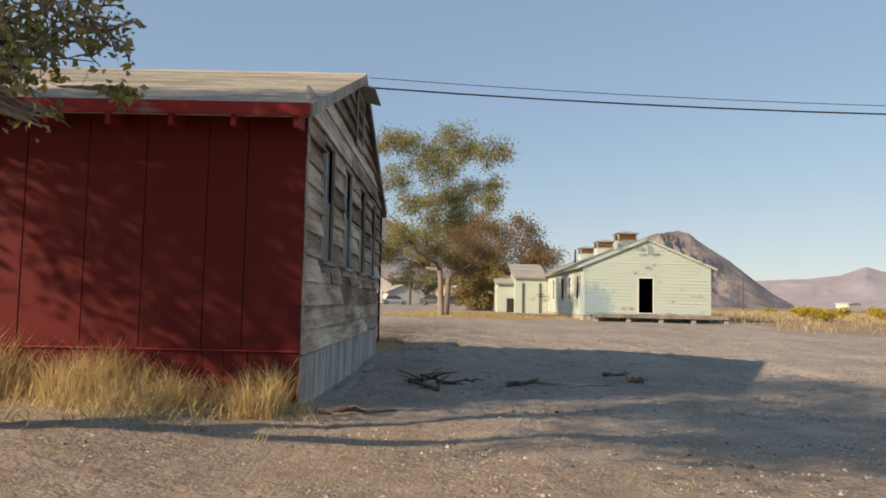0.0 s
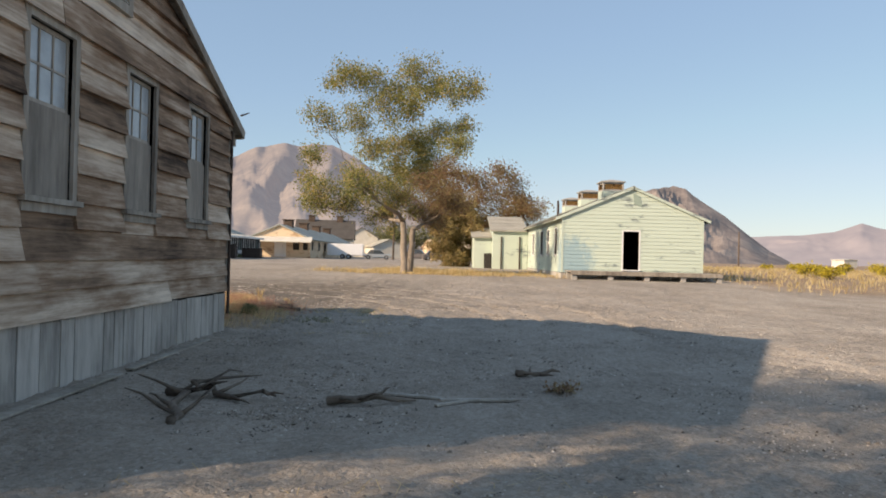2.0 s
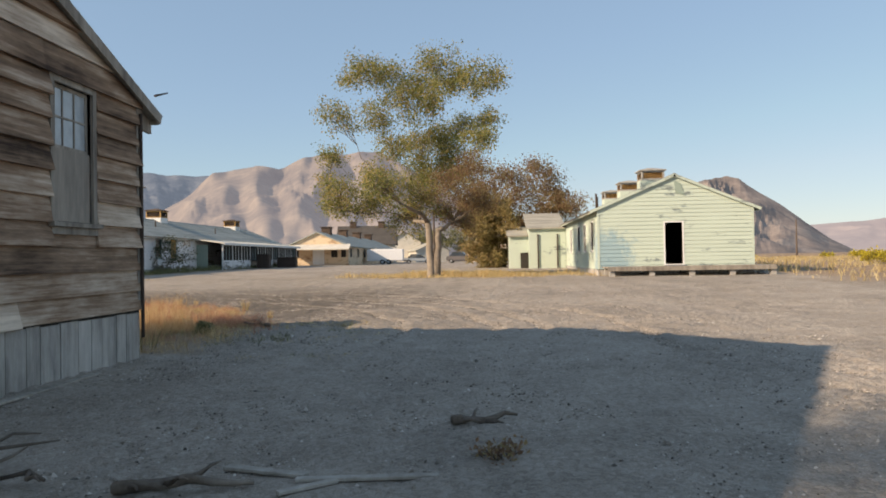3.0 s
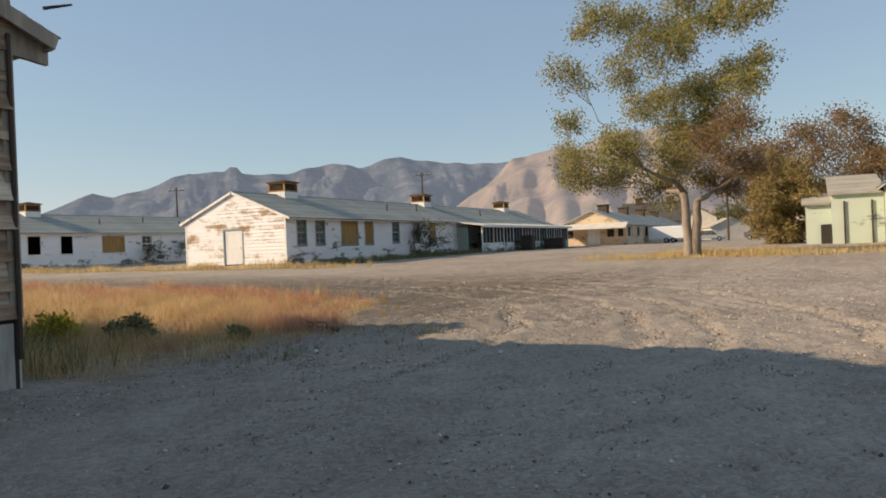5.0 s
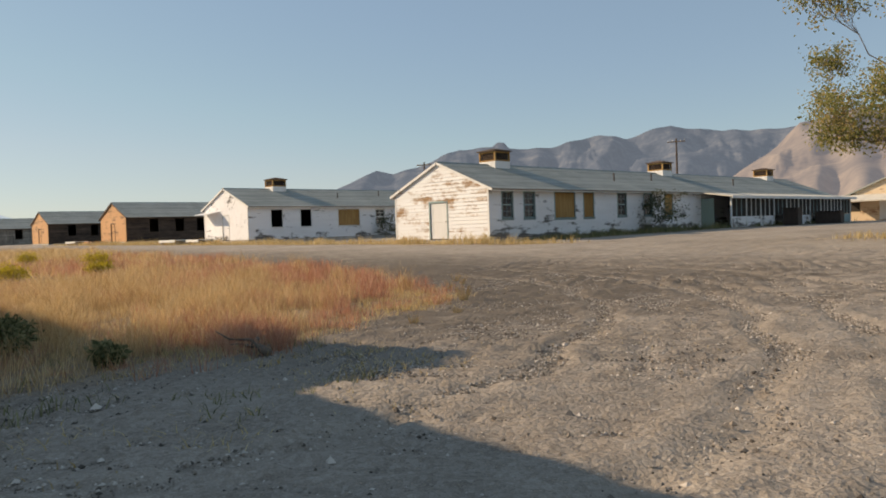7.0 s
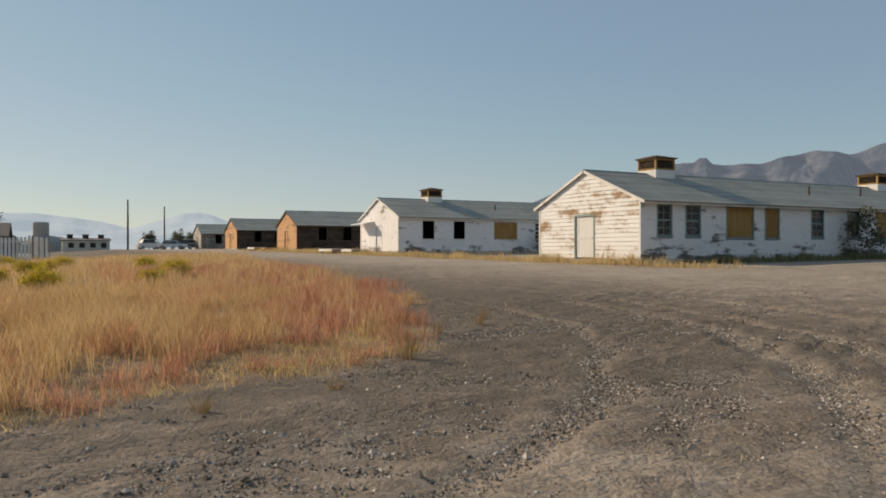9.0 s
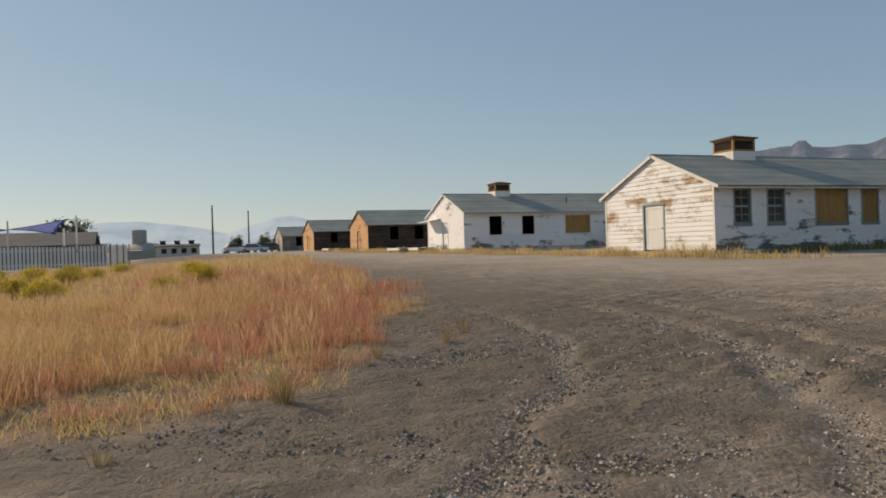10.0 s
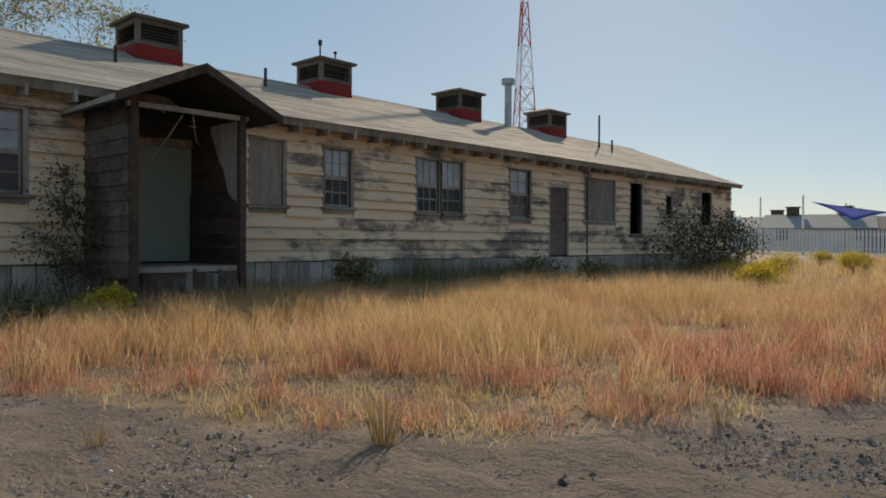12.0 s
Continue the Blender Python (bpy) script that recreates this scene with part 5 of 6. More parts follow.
def scatter(n, x0, x1, y0, y1, seed, keep, tall=None):
    """Random places with heights where keep(x, y, noise) is over a chance."""
    rng = np.random.default_rng(seed)
    x, y = rng.uniform(x0, x1, n), rng.uniform(y0, y1, n)
    nz = np.array([noise.noise((a * 0.55, b * 0.55, seed)) + 0.5 * noise.noise((a * 1.6, b * 1.6, seed + 4)) for a, b in zip(x, y)])
    p = keep(x, y, nz)
    ok = rng.uniform(0, 1, n) < p
    h = np.clip(0.75 + 0.9 * nz, 0.25, 1.7) * (tall(x, y) if tall else 1.0)
    return np.stack([x[ok], y[ok], h[ok]], 1)


def field(x, y, nz):
    return straw_mask(x, y)


rim = lambda x, y: smooth01(0.7, 4.2, weed_edge(x) - y)
gold = lambda x, y, nz: field(x, y, nz) * np.clip(0.3 + 2.2 * nz, 0.04, 1) * (0.12 + 0.88 * rim(x, y))
rose = lambda x, y, nz: field(x, y, nz) * np.clip(-0.05 + 2.0 * nz, 0.015, 1) * (1.05 - 0.7 * rim(x, y))
blades("dry_grass", "tall feathery golden dry grass", scatter(15000, -15, -1.0, 16.6, 29, 31, gold, lambda x, y: 0.35 + 0.65 * rim(x, y)), 0.36, 0.0019, 0.9, M_GOLD, 1, 13, 0.11)
blades("dry_grass_far", "golden dry grass towards the fence", scatter(9000, -58, -15, 17, 34, 33, lambda x, y, nz: field(x, y, nz) * np.clip(0.6 + nz, 0.1, 1)), 0.42, 0.006, 0.7, M_GOLD, 2, 7, 0.14)
blades("pink_weed", "rust-pink low dry weeds", scatter(15000, -14, -0.6, 18.5, 29, 35, rose), 0.23, 0.0024, 0.75, M_ROSE, 3, 16, 0.06)
blades("low_straw", "low flattened straw among the weeds", scatter(15000, -12, -0.6, 19, 29, 36, lambda x, y, nz: field(x, y, nz) * np.clip(0.5 - 0.8 * nz, 0.05, 1) * (1.1 - 0.8 * rim(x, y))), 0.13, 0.003, 1.3, M_STRAW, 14, 9, 0.07)
blades("grass_clumps", "thick feathery clumps of golden grass", scatter(420, -15, -2.4, 17.5, 28.5, 55, lambda x, y, nz: field(x, y, nz) * (0.15 + 0.85 * rim(x, y))), 0.4, 0.0022, 0.85, M_GOLD, 15, 130, 0.13)
blades("pink_clumps", "stiff clumps of rust-pink weed", scatter(420, -12, -1.2, 18.8, 28.5, 57, lambda x, y, nz: field(x, y, nz) * (1.0 - 0.6 * rim(x, y))), 0.27, 0.0026, 0.6, M_ROSE, 16, 60, 0.08)
blades("rust_weed", "rust-red weeds along the track", scatter(12000, -34, -5, 23.5, 33, 37, lambda x, y, nz: field(x, y, nz) * np.clip(0.3 + 1.3 * nz, 0, 1)), 0.3, 0.005, 0.7, M_ROSE, 4, 6, 0.1)
blades("straw_tufts", "yellow straw grass at the foot of the red wall", scatter(2600, -11, -1.65, 6.3, 7.75, 39, lambda x, y, nz: np.clip(0.5 + 1.3 * nz, 0.05, 1) * smooth01(6.4, 7.2, y)), 0.5, 0.004, 0.75, M_STRAW, 5, 14, 0.06)
blades("straw_mat", "fallen straw before the red wall", scatter(3000, -11, -1.2, 5.4, 7.6, 40, lambda x, y, nz: np.clip(0.5 + nz, 0.05, 1) * smooth01(5.4, 6.8, y)), 0.22, 0.005, 2.2, M_STRAW, 6, 6, 0.1)
blades("tree_grass", "orange straw beneath the cottonwood", scatter(5000, -6, 9, 43, 52, 41, field), 0.3, 0.01, 0.6, M_STRAW, 7, 6, 0.15)
blades("wall_grass", "straw along the barracks front", scatter(6000, -95, -14, 41.5, 45, 43, field), 0.42, 0.012, 0.6, M_STRAW, 8, 5, 0.15)
blades("side_grass", "dull weeds along the side of the barracks", scatter(3000, -22, -19, 45, 92, 45, field), 0.4, 0.014, 0.6, M_SAGE, 9, 5, 0.15)
blades("flats_grass", "straw grass on the open flats", scatter(16000, 15, 80, 32, 120, 47, lambda x, y, nz: straw_mask(x, y) * np.clip(0.5 + nz, 0.1, 1)), 0.4, 0.016, 0.7, M_STRAW, 10, 4, 0.2)
blades("yard_tufts", "sparse green-grey tufts in the yard", scatter(500, -3.5, 0.8, 16.2, 21.5, 49, lambda x, y, nz: np.clip(0.1 + 1.2 * nz, 0, 0.8)), 0.1, 0.004, 1.0, M_SAGE, 11, 8, 0.06)
blades("yard_straw", "flattened straw beside the barracks corner", scatter(900, -3.5, 1.2, 16.2, 21.5, 51, lambda x, y, nz: np.clip(0.3 + 1.2 * nz, 0, 1)), 0.07, 0.004, 1.8, M_STRAW, 12, 8, 0.08)
blades("shade_grass", "tall grey-green grass along the shaded wall", scatter(2500, -28, -2, 16.35, 17.6, 53, lambda x, y, nz: np.clip(0.5 + nz, 0.1, 1)), 0.5, 0.006, 0.5, M_SAGE, 13, 5, 0.08)


def chaff(name, label, n, x0, x1, y0, y1, keep, size, material, seed):
    """Short dry stalks lying on the ground."""
    rng = np.random.default_rng(seed)
    pl = scatter(n, x0, x1, y0, y1, seed, keep)
    x, y = pl[:, 0], pl[:, 1]
    m = len(x)
    a, ln = rng.uniform(0, 6.28, m), size * rng.uniform(0.3, 1.4, m)
    d = np.stack([np.cos(a) * ln, np.sin(a) * ln], 1)
    w = np.stack([-np.sin(a), np.cos(a)], 1) * 0.0018
    z = ground_z(x, y) + 0.03
    v = np.zeros((m, 4, 3))
    p = pl[:, :2]
    for k, q in enumerate((p - d - w, p - d + w, p + d + w, p + d - w)):
        v[:, k, :2] = q
    v[:, :2, 2], v[:, 2:, 2] = (z - 0.015)[:, None], (z + ln * rng.uniform(0.0, 0.3, m))[:, None]
    i = np.arange(m)[:, None] * 4
    me = bpy.data.meshes.new(name)
    me.from_pydata(v.reshape(-1, 3).tolist(), [], (i + np.array([0, 1, 2, 3])).tolist())
    me.materials.append(material)
    return tagged(new(name, me), label, "straw", kind="stuff")


chaff("straw_litter", "pale dry stalks lying on the dirt", 9000, -7, 8, 2.0, 9.0, lambda x, y, nz: np.clip(0.35 + 1.2 * nz, 0.02, 0.9) * smooth01(8, -1, x), 0.05, M_STRAW, 61)
chaff("twig_litter", "dry stalks at the rim of the weeds", 6000, -10, 2, 20, 29, lambda x, y, nz: np.clip(0.2 + 1.2 * nz, 0.02, 0.8), 0.03, M_STRAW, 62)


def brush(label, x, y, r, h, material, seed, leaves=900, name="rabbitbrush", size=0.05, group=""):
    """A rounded shrub of many upright stems and tips, wider than tall."""
    rng = random.Random(seed)
    t = thing(name, label, "shrub", pose(x, y, gz(x, y)), group)
    bm = bm_new()
    spots = []
    for k in range(26):
        a, d = rng.uniform(0, 6.28), rng.uniform(0.1, 1.0) ** 0.6
        top = Vector((math.cos(a) * d * r, math.sin(a) * d * r, h * (1 - 0.45 * d * d) * rng.uniform(0.75, 1.1)))
        tube(bm, bent(rng, (top.x * 0.12, top.y * 0.12, -0.05), top, 3, 0.08), [0.012, 0.009, 0.006, 0.004], 4)
        spots.append((top, r * 0.4, leaves // 26))
        spots.append((top * 0.72, r * 0.4, leaves // 60))
    part("stem", bm, M_DEAD, t)
    me = leaf_mesh("foliage", spots, size, rng, -0.5)
    me.materials.append(material)
    tips = new("foliage", me)
    tips.parent = t
    return t


for k, (x, y, r, h) in enumerate(((-16.4, 21.9, 0.75, 0.62), (-20.5, 20.6, 0.7, 0.55), (-25.6, 21.4, 0.8, 0.75), (-17.5, 24.4, 0.6, 0.5), (-21, 25.4, 0.8, 0.7), (-27, 18.9, 0.9, 0.7), (-30, 21.8, 0.8, 0.6), (-33, 19.4, 0.9, 0.8), (-22.5, 18.8, 0.6, 0.5), (-30, 25.5, 0.8, 0.6), (-38, 22.5, 0.9, 0.7), (-42, 20, 0.9, 0.7), (-36, 17.4, 0.9, 0.7))):
    brush("rounded yellow-flowering rabbitbrush in dry grass", x, y, r * 0.58, h * 0.8, M_YELLOW, 100 + k, 1300, size=0.05, group="rabbitbrush")
rb = random.Random(9)
for k in range(34):
    x, y = rb.uniform(18, 62), rb.uniform(52, 105)
    brush("yellow rabbitbrush on the open flats", x, y, rb.uniform(0.6, 1.3), rb.uniform(0.5, 0.9), M_YELLOW, 200 + k, 420, size=0.16, group="rabbitbrush on the flats")
for k, (x, y, r, h) in enumerate(((-4.4, 18.6, 0.4, 0.5), (-9.2, 17.4, 0.5, 0.9), (-14.6, 17.6, 0.7, 0.8), (-16.4, 17.9, 0.6, 0.6), (-3.4, 19.0, 0.35, 0.45), (-2.0, 19.5, 0.16, 0.22))):
    brush("grey-green weed bush by the shaded wall", x, y, r * 0.75, h * 0.75, M_SAGE if k else M_YELLOW, 300 + k, 1000, "weed_bush", 0.06, "weed bushes")
SHRUB = [(-1.6, 0, 1.1, 0.8), (-0.5, 0.1, 1.5, 0.8), (0.8, 0, 1.3, 0.9), (1.9, 0, 0.9, 0.7), (-2.6, 0, 0.7, 0.6), (0.2, 0.5, 0.7, 0.8), (1.4, 0.4, 0.6, 0.7), (2.9, 0, 1.7, 0.6), (3.4, 0, 0.8, 0.7)]
tree("dark green shrub grown against the tan wall", -24.6, 17.5, SHRUB, 0.05, 0.3, 0.09, M_LEAFDARK, 71, 46, 8, 3, name="wall_shrub")
VINE = [(0.0, 0, 0.6, 0.35), (-0.1, 0, 1.1, 0.32), (0.12, 0, 1.5, 0.3), (-0.3, 0, 1.8, 0.22), (0.25, 0, 0.9, 0.3), (0.1, 0, 1.9, 0.2)]
tree("dark leafless vine with a few leaves on the wall", -4.75, 16.75, [(a * 1.5, b, c, r * 1.25) for a, b, c, r in VINE], 0.025, 0.3, 0.06, M_LEAFDARK, 73, 110, 14, 2, 0.2, name="wall_vine")
for k, (x, y, s) in enumerate(((-20.9, 59.5, 1.0), (-46.2, 57.5, 0.8), (-46.2, 61.5, 0.9))):
    tree("dark shrub growing against the white barracks", x, y, [(a * 0.5 * s, b, c * 1.3 * s, r * s) for a, b, c, r in SHRUB], 0.06, 0.4, 0.14, M_LEAFDARK, 75 + k, 22, 7, 2, 0.2, name="wall_shrub")


def tuft(label, x, y, h, n, material, seed):
    """One upright clump of stiff stalks."""
    rng = random.Random(seed)
    bm = bm_new()
    for _ in range(n):
        a, d = rng.uniform(0, 6.28), rng.uniform(0.0, 0.05)
        p = Vector((math.cos(a) * d, math.sin(a) * d, -0.03))
        q = p + Vector((math.cos(a) * rng.uniform(0.1, 0.5), math.sin(a) * rng.uniform(0.1, 0.5), rng.uniform(0.6, 1.1))) * h
        tube(bm, [p, p.lerp(q, 0.55) + Vector((0, 0, 0.1 * h)), q], [0.0026, 0.002, 0.0008], 3)
    return solid("stalk_tuft", bm, material, label, "weed", pose(x, y, gz(x, y)), "stalk tufts")


tuft("upright green-brown stalk tuft at the rim of the weeds", -3.15, 24.95, 0.3, 50, M_STRAW, 5)
for k, (x, y, h) in enumerate(((-5.2, 26.9, 0.22), (-4.6, 26.0, 0.2), (-2.2, 23.9, 0.14), (-1.9, 22.9, 0.16), (-5.9, 27.4, 0.2))):
    tuft("pale dry stalk tuft on the gravel", x, y, h, 30, M_STRAW, 11 + k)


# ---- stones, sticks and planks ----
def stones(name, label, n, x0, x1, y0, y1, size, material, seed, keep):
    rng = np.random.default_rng(seed)
    pl = scatter(n, x0, x1, y0, y1, seed, keep)
    m = len(pl)
    base = np.array([(1, 0, 0), (-1, 0, 0), (0, 1, 0), (0, -1, 0), (0, 0, 0.75), (0, 0, -0.5)])
    tri = np.array([(0, 2, 4), (2, 1, 4), (1, 3, 4), (3, 0, 4), (2, 0, 5), (1, 2, 5), (3, 1, 5), (0, 3, 5)])
    s = size * rng.lognormal(0, 0.42, m)
    a = rng.uniform(0, 6.28, m)
    v = base[None] * rng.uniform(0.6, 1.3, (m, 6, 1)) * s[:, None, None]
    x = v[..., 0] * np.cos(a)[:, None] - v[..., 1] * np.sin(a)[:, None] + pl[:, :1]
    y = v[..., 0] * np.sin(a)[:, None] + v[..., 1] * np.cos(a)[:, None] + pl[:, 1:2]
    z = v[..., 2] + (ground_z(pl[:, 0], pl[:, 1]) + s * 0.2)[:, None]
    verts = np.stack([x, y, z], -1).reshape(-1, 3)
    faces = (np.arange(m)[:, None, None] * 6 + tri[None]).reshape(-1, 3)
    me = bpy.data.meshes.new(name)
    me.from_pydata(verts.tolist(), [], faces.tolist())
    me.materials.append(material)
    return tagged(new(name, me), label, "gravel", kind="stuff")


def stone_material():
    m = Nodes("grey_tan_stone", 0.95, 0, 0.15)
    return m.done(m.ramp(m.island(), (0.1, (0.09, 0.075, 0.062)), (0.5, (0.27, 0.235, 0.2)), (0.9, (0.58, 0.52, 0.455))))


M_STONE = stone_material()
M_CLOD = plain("dry_dirt_clod", (0.27, 0.225, 0.18), 1.0, 0, 0.25, 8)
stones("gravel", "loose grey and tan gravel on the yard", 120000, -3, 8, 3, 19, 0.0068, M_STONE, 81, lambda x, y, nz: np.clip(0.55 + 0.6 * nz, 0.05, 1))
stones("gravel_track", "loose gravel on the track", 120000, -8, 7, 18, 33, 0.0078, M_STONE, 83, lambda x, y, nz: np.clip(0.55 + 0.6 * nz, 0.05, 1) * (1 - straw_mask(x, y)))
stones("clods", "dry dirt clods on the track", 60000, -9, 8, 10, 36, 0.0095, M_CLOD, 87, lambda x, y, nz: np.clip(0.4 + 1.4 * nz, 0.0, 1) * (1 - straw_mask(x, y)))
stones("gravel_rim", "fine gravel at the rim of the weeds", 180000, -6.5, 2.5, 20.5, 29.5, 0.006, M_STONE, 89, lambda x, y, nz: np.clip(0.6 + 0.8 * nz, 0.05, 1) * (1 - 0.7 * straw_mask(x, y)))
stones("cobbles", "scattered pale stones", 120, -10, 12, 4, 40, 0.014, M_STONE, 85, lambda x, y, nz: 0.6 + 0 * x)


def dead_branch(label, x, y, length, turn, seed, arms=5):
    rng = random.Random(seed)
    bm = bm_new()
    d = Vector((math.cos(turn), math.sin(turn), 0))
    pts = bent(rng, (0, 0, 0.04), d * length + Vector((0, 0, 0.05)), 6, 0.09)
    tube(bm, pts, [0.04, 0.038, 0.034, 0.03, 0.024, 0.018, 0.01], 7)
    b = thing("dead_branch", label, "branch", pose(x, y, gz(x, y)), "fallen branches")
    part("limb", bm, M_DEAD, b, smooth=True)
    for k in range(arms):
        bm = bm_new()
        f = pts[1 + k % 5]
        a = turn + rng.choice((-1, 1)) * rng.uniform(0.5, 1.2)
        e = f + Vector((math.cos(a), math.sin(a), rng.uniform(0.0, 0.45))) * length * rng.uniform(0.25, 0.5)
        e.z = max(e.z, 0.02)
        tube(bm, bent(rng, f, e, 3, 0.1), [0.022, 0.016, 0.011, 0.005], 5)
        part("twig", bm, M_DEAD, b, smooth=True)
    return b


dead_branch("dark fallen dead branch on the gravel", -0.1, 10.1, 1.5, 1.75, 3, 6)
dead_branch("dark fallen dead branch on the gravel", -0.55, 11.25, 1.0, -0.15, 4, 5)
dead_branch("dark fallen dead branch on the gravel", 0.9, 11.0, 0.75, 0.1, 6, 3)
dead_branch("thin fallen stick on the gravel", 2.65, 12.5, 0.5, 0.3, 7, 3)
dead_branch("thin fallen stick before the red wall", -1.3, 7.55, 0.8, 0.1, 8, 2)
dead_branch("thin fallen stick by the weeds", -1.2, 20.6, 0.9, 2.8, 9, 2)


def plank(label, x, y, length, width, turn, tilt=0.0, mat=None):
    bm = bm_new()
    box(bm, -length / 2, -width / 2, 0, length / 2, width / 2, 0.022)
    bmesh.ops.bevel(bm, geom=bm.edges[:], offset=0.004, segments=1, affect="EDGES")
    return solid("loose_plank", bm, mat or M_GREYWOOD, label, "plank", pose(x, y, gz(x, y) + 0.012, 0, tilt, turn), "loose planks")


plank("grey weathered plank lying on the gravel", 1.62, 11.35, 0.55, 0.07, -18)
plank("grey weathered plank lying on the gravel", 2.25, 11.2, 0.8, 0.06, 6)
plank("grey weathered plank lying on the gravel", 1.95, 11.05, 0.35, 0.05, 40)
plank("long pale plank fallen along the barracks skirt", -1.33, 10.5, 3.0, 0.12, 90)
plank("long pale plank fallen along the barracks skirt", -1.36, 13.6, 2.6, 0.1, 91)
brush("small tan dry weed on the gravel", 3.0, 11.65, 0.16, 0.06, M_LEAFBROWN, 401, 160, "dry_weed", 0.035)


# ---- wires, poles, mast ----
def hang(a, b, sag, n=24):
    a, b = Vector(a), Vector(b)
    return [a.lerp(b, k / n) - Vector((0, 0, sag * 4 * (k / n) * (1 - k / n))) for k in range(n + 1)]


def wire(label, pts, r):
    bm = bm_new()
    tube(bm, pts, [r] * len(pts), 5)
    return solid("overhead_wire", bm, M_CABLE, label, "cable", None, "overhead wires")


wire("black twisted power cable from the gable", hang((-1.36, 11.95, 4.52), (34, 12.9, 6.2), 0.85), 0.014)
wire("thin grey wire from the gable", hang((-1.36, 12.0, 4.7), (34, 13.0, 6.3), 0.85), 0.006)


def utility_pole(label, x, y, h, arms=1, turn=0.0):
    t = thing("utility_pole", label, "pole", pose(x, y, gz(x, y), 0, 0, turn), "utility poles")
    bm = bm_new()
    tube(bm, [(0, 0, -0.5), (0, 0, h * 0.5), (0, 0, h)], [0.17, 0.15, 0.11], 8)
    part("mast", bm, M_POLE, t)
    for k in range(arms):
        z = h - 0.5 - 0.9 * k
        part("crossarm", one_box(-1.2, -0.16, z, 1.2, -0.04, z + 0.14), M_POLE, t)
        for xx in (-1.1, -0.5, 0.5, 1.1):
            bm = bm_new()
            tube(bm, [(xx, -0.1, z + 0.14), (xx, -0.1, z + 0.3)], [0.05, 0.03], 6)
            part("insulator", bm, M_MASTW, t)
    return t


utility_pole("brown wooden pole with crossarm behind the barracks", -49, 112, 12.0, 1, 20)
utility_pole("brown wooden pole with crossarm behind the barracks", -77, 89.5, 10.2, 1, 20)
utility_pole("bare brown wooden pole by the far track", -131, 33.3, 8.4, 0)
utility_pole("bare brown wooden pole by the far track", -150, 41.5, 8.4, 0)
utility_pole("wooden pole that carries the yard wires", 34.0, 13.2, 6.6, 1, 90)
utility_pole("dark wooden pole beyond the cottonwood", -6, 120, 8, 0)
utility_pole("dark wooden pole on the far flats", 60, 150, 7, 0)

mast = thing("radio_mast", "red and white lattice radio mast", "mast", pose(-34.2, 2.2, 0))
mh, n = 16.8, 14
legs = [(math.cos(a), math.sin(a)) for a in (0.4, 2.5, 4.6)]
for k in range(n):
    z0, z1 = mh * k / n - 0.1, mh * (k + 1) / n - 0.1
    w0, w1 = 1.3 * (1 - k / n) + 0.05, 1.3 * (1 - (k + 1) / n) + 0.05
    bm = bm_new()
    for i, (a, b) in enumerate(legs):
        c, d = legs[(i + 1) % 3]
        tube(bm, [(a * w0, b * w0, z0), (a * w1, b * w1, z1)], [0.035, 0.035], 5)
        tube(bm, [(a * w0, b * w0, z0), (c * w1, d * w1, z1)], [0.016, 0.016], 4)
        tube(bm, [(c * w0, d * w0, z0), (a * w1, b * w1, z1)], [0.016, 0.016], 4)
        tube(bm, [(a * w1, b * w1, z1), (c * w1, d * w1, z1)], [0.016, 0.016], 4)
    part("lattice_section", bm, M_CHAIRRED if (k // 2) % 2 else M_MASTW, mast)
bm = bm_new()
tube(bm, [(0, 0, mh - 0.6), (0, 0, mh + 3.0)], [0.03, 0.02], 6)
part("aerial", bm, M_STEEL, mast)
bm = bm_new()
tube(bm, [(-0.9, 0, 11.9), (0.3, 0, 11.9)], [0.02, 0.02], 5)
part("side_arm", bm, M_STEEL, mast)


# ---- picket fence and shade sails to the west ----
fence = thing("picket_fence", "tall white picket fence, sun-bleached", "fence", pose(-62, 20.6, 0))
def fence_run(x0, y0, x1, y1, shown):
    ln = math.hypot(x1 - x0, y1 - y0)
    d = ((x1 - x0) / ln, (y1 - y0) / ln)
    nrm = (-d[1], d[0])
    def P(u, o, z):
        x, y = x0 + d[0] * u + nrm[0] * o, y0 + d[1] * u + nrm[1] * o
        return (x, y, z + gz(x - 62, y + 20.6))
    n = int(ln / 0.26)
    rr = random.Random(3)
    rest = bm_new()
    for k in range(n):
        bm = bm_new() if k < shown else rest
        u = k * 0.26
        h = 1.9 + rr.uniform(-0.02, 0.02)
        hexa(bm, [P(u, 0.03, 0.1), P(u + 0.17, 0.03, 0.1), P(u + 0.17, 0.05, 0.1), P(u, 0.05, 0.1), P(u, 0.03, h), P(u + 0.17, 0.03, h), P(u + 0.17, 0.05, h), P(u, 0.05, h)])
        if k < shown:
            part("picket", bm, M_FENCE, fence)
    if n > shown:
        part("pickets", rest, M_FENCE, fence)["kind"] = "stuff"
    else:
        rest.free()
    for z in (0.4, 1.5):
        part("rail", one_box(0, -0.02, z, ln, 0.028, z + 0.09, P), M_FENCE, fence)
    u = 0
    while u <= ln:
        part("post", one_box(u, -0.12, -0.3, u + 0.12, -0.021, 2.0, P), M_GREYWOOD, fence)
        u += 3.0
fence_run(0, 0, 0.5, -42, 160)
fence_run(0, 0.1, -9, 1.2, 34)


def place(az, dist, eye=(-1.4, 25.2)):
    return (eye[0] + dist * math.sin(radians(az)), eye[1] + dist * math.cos(radians(az)))


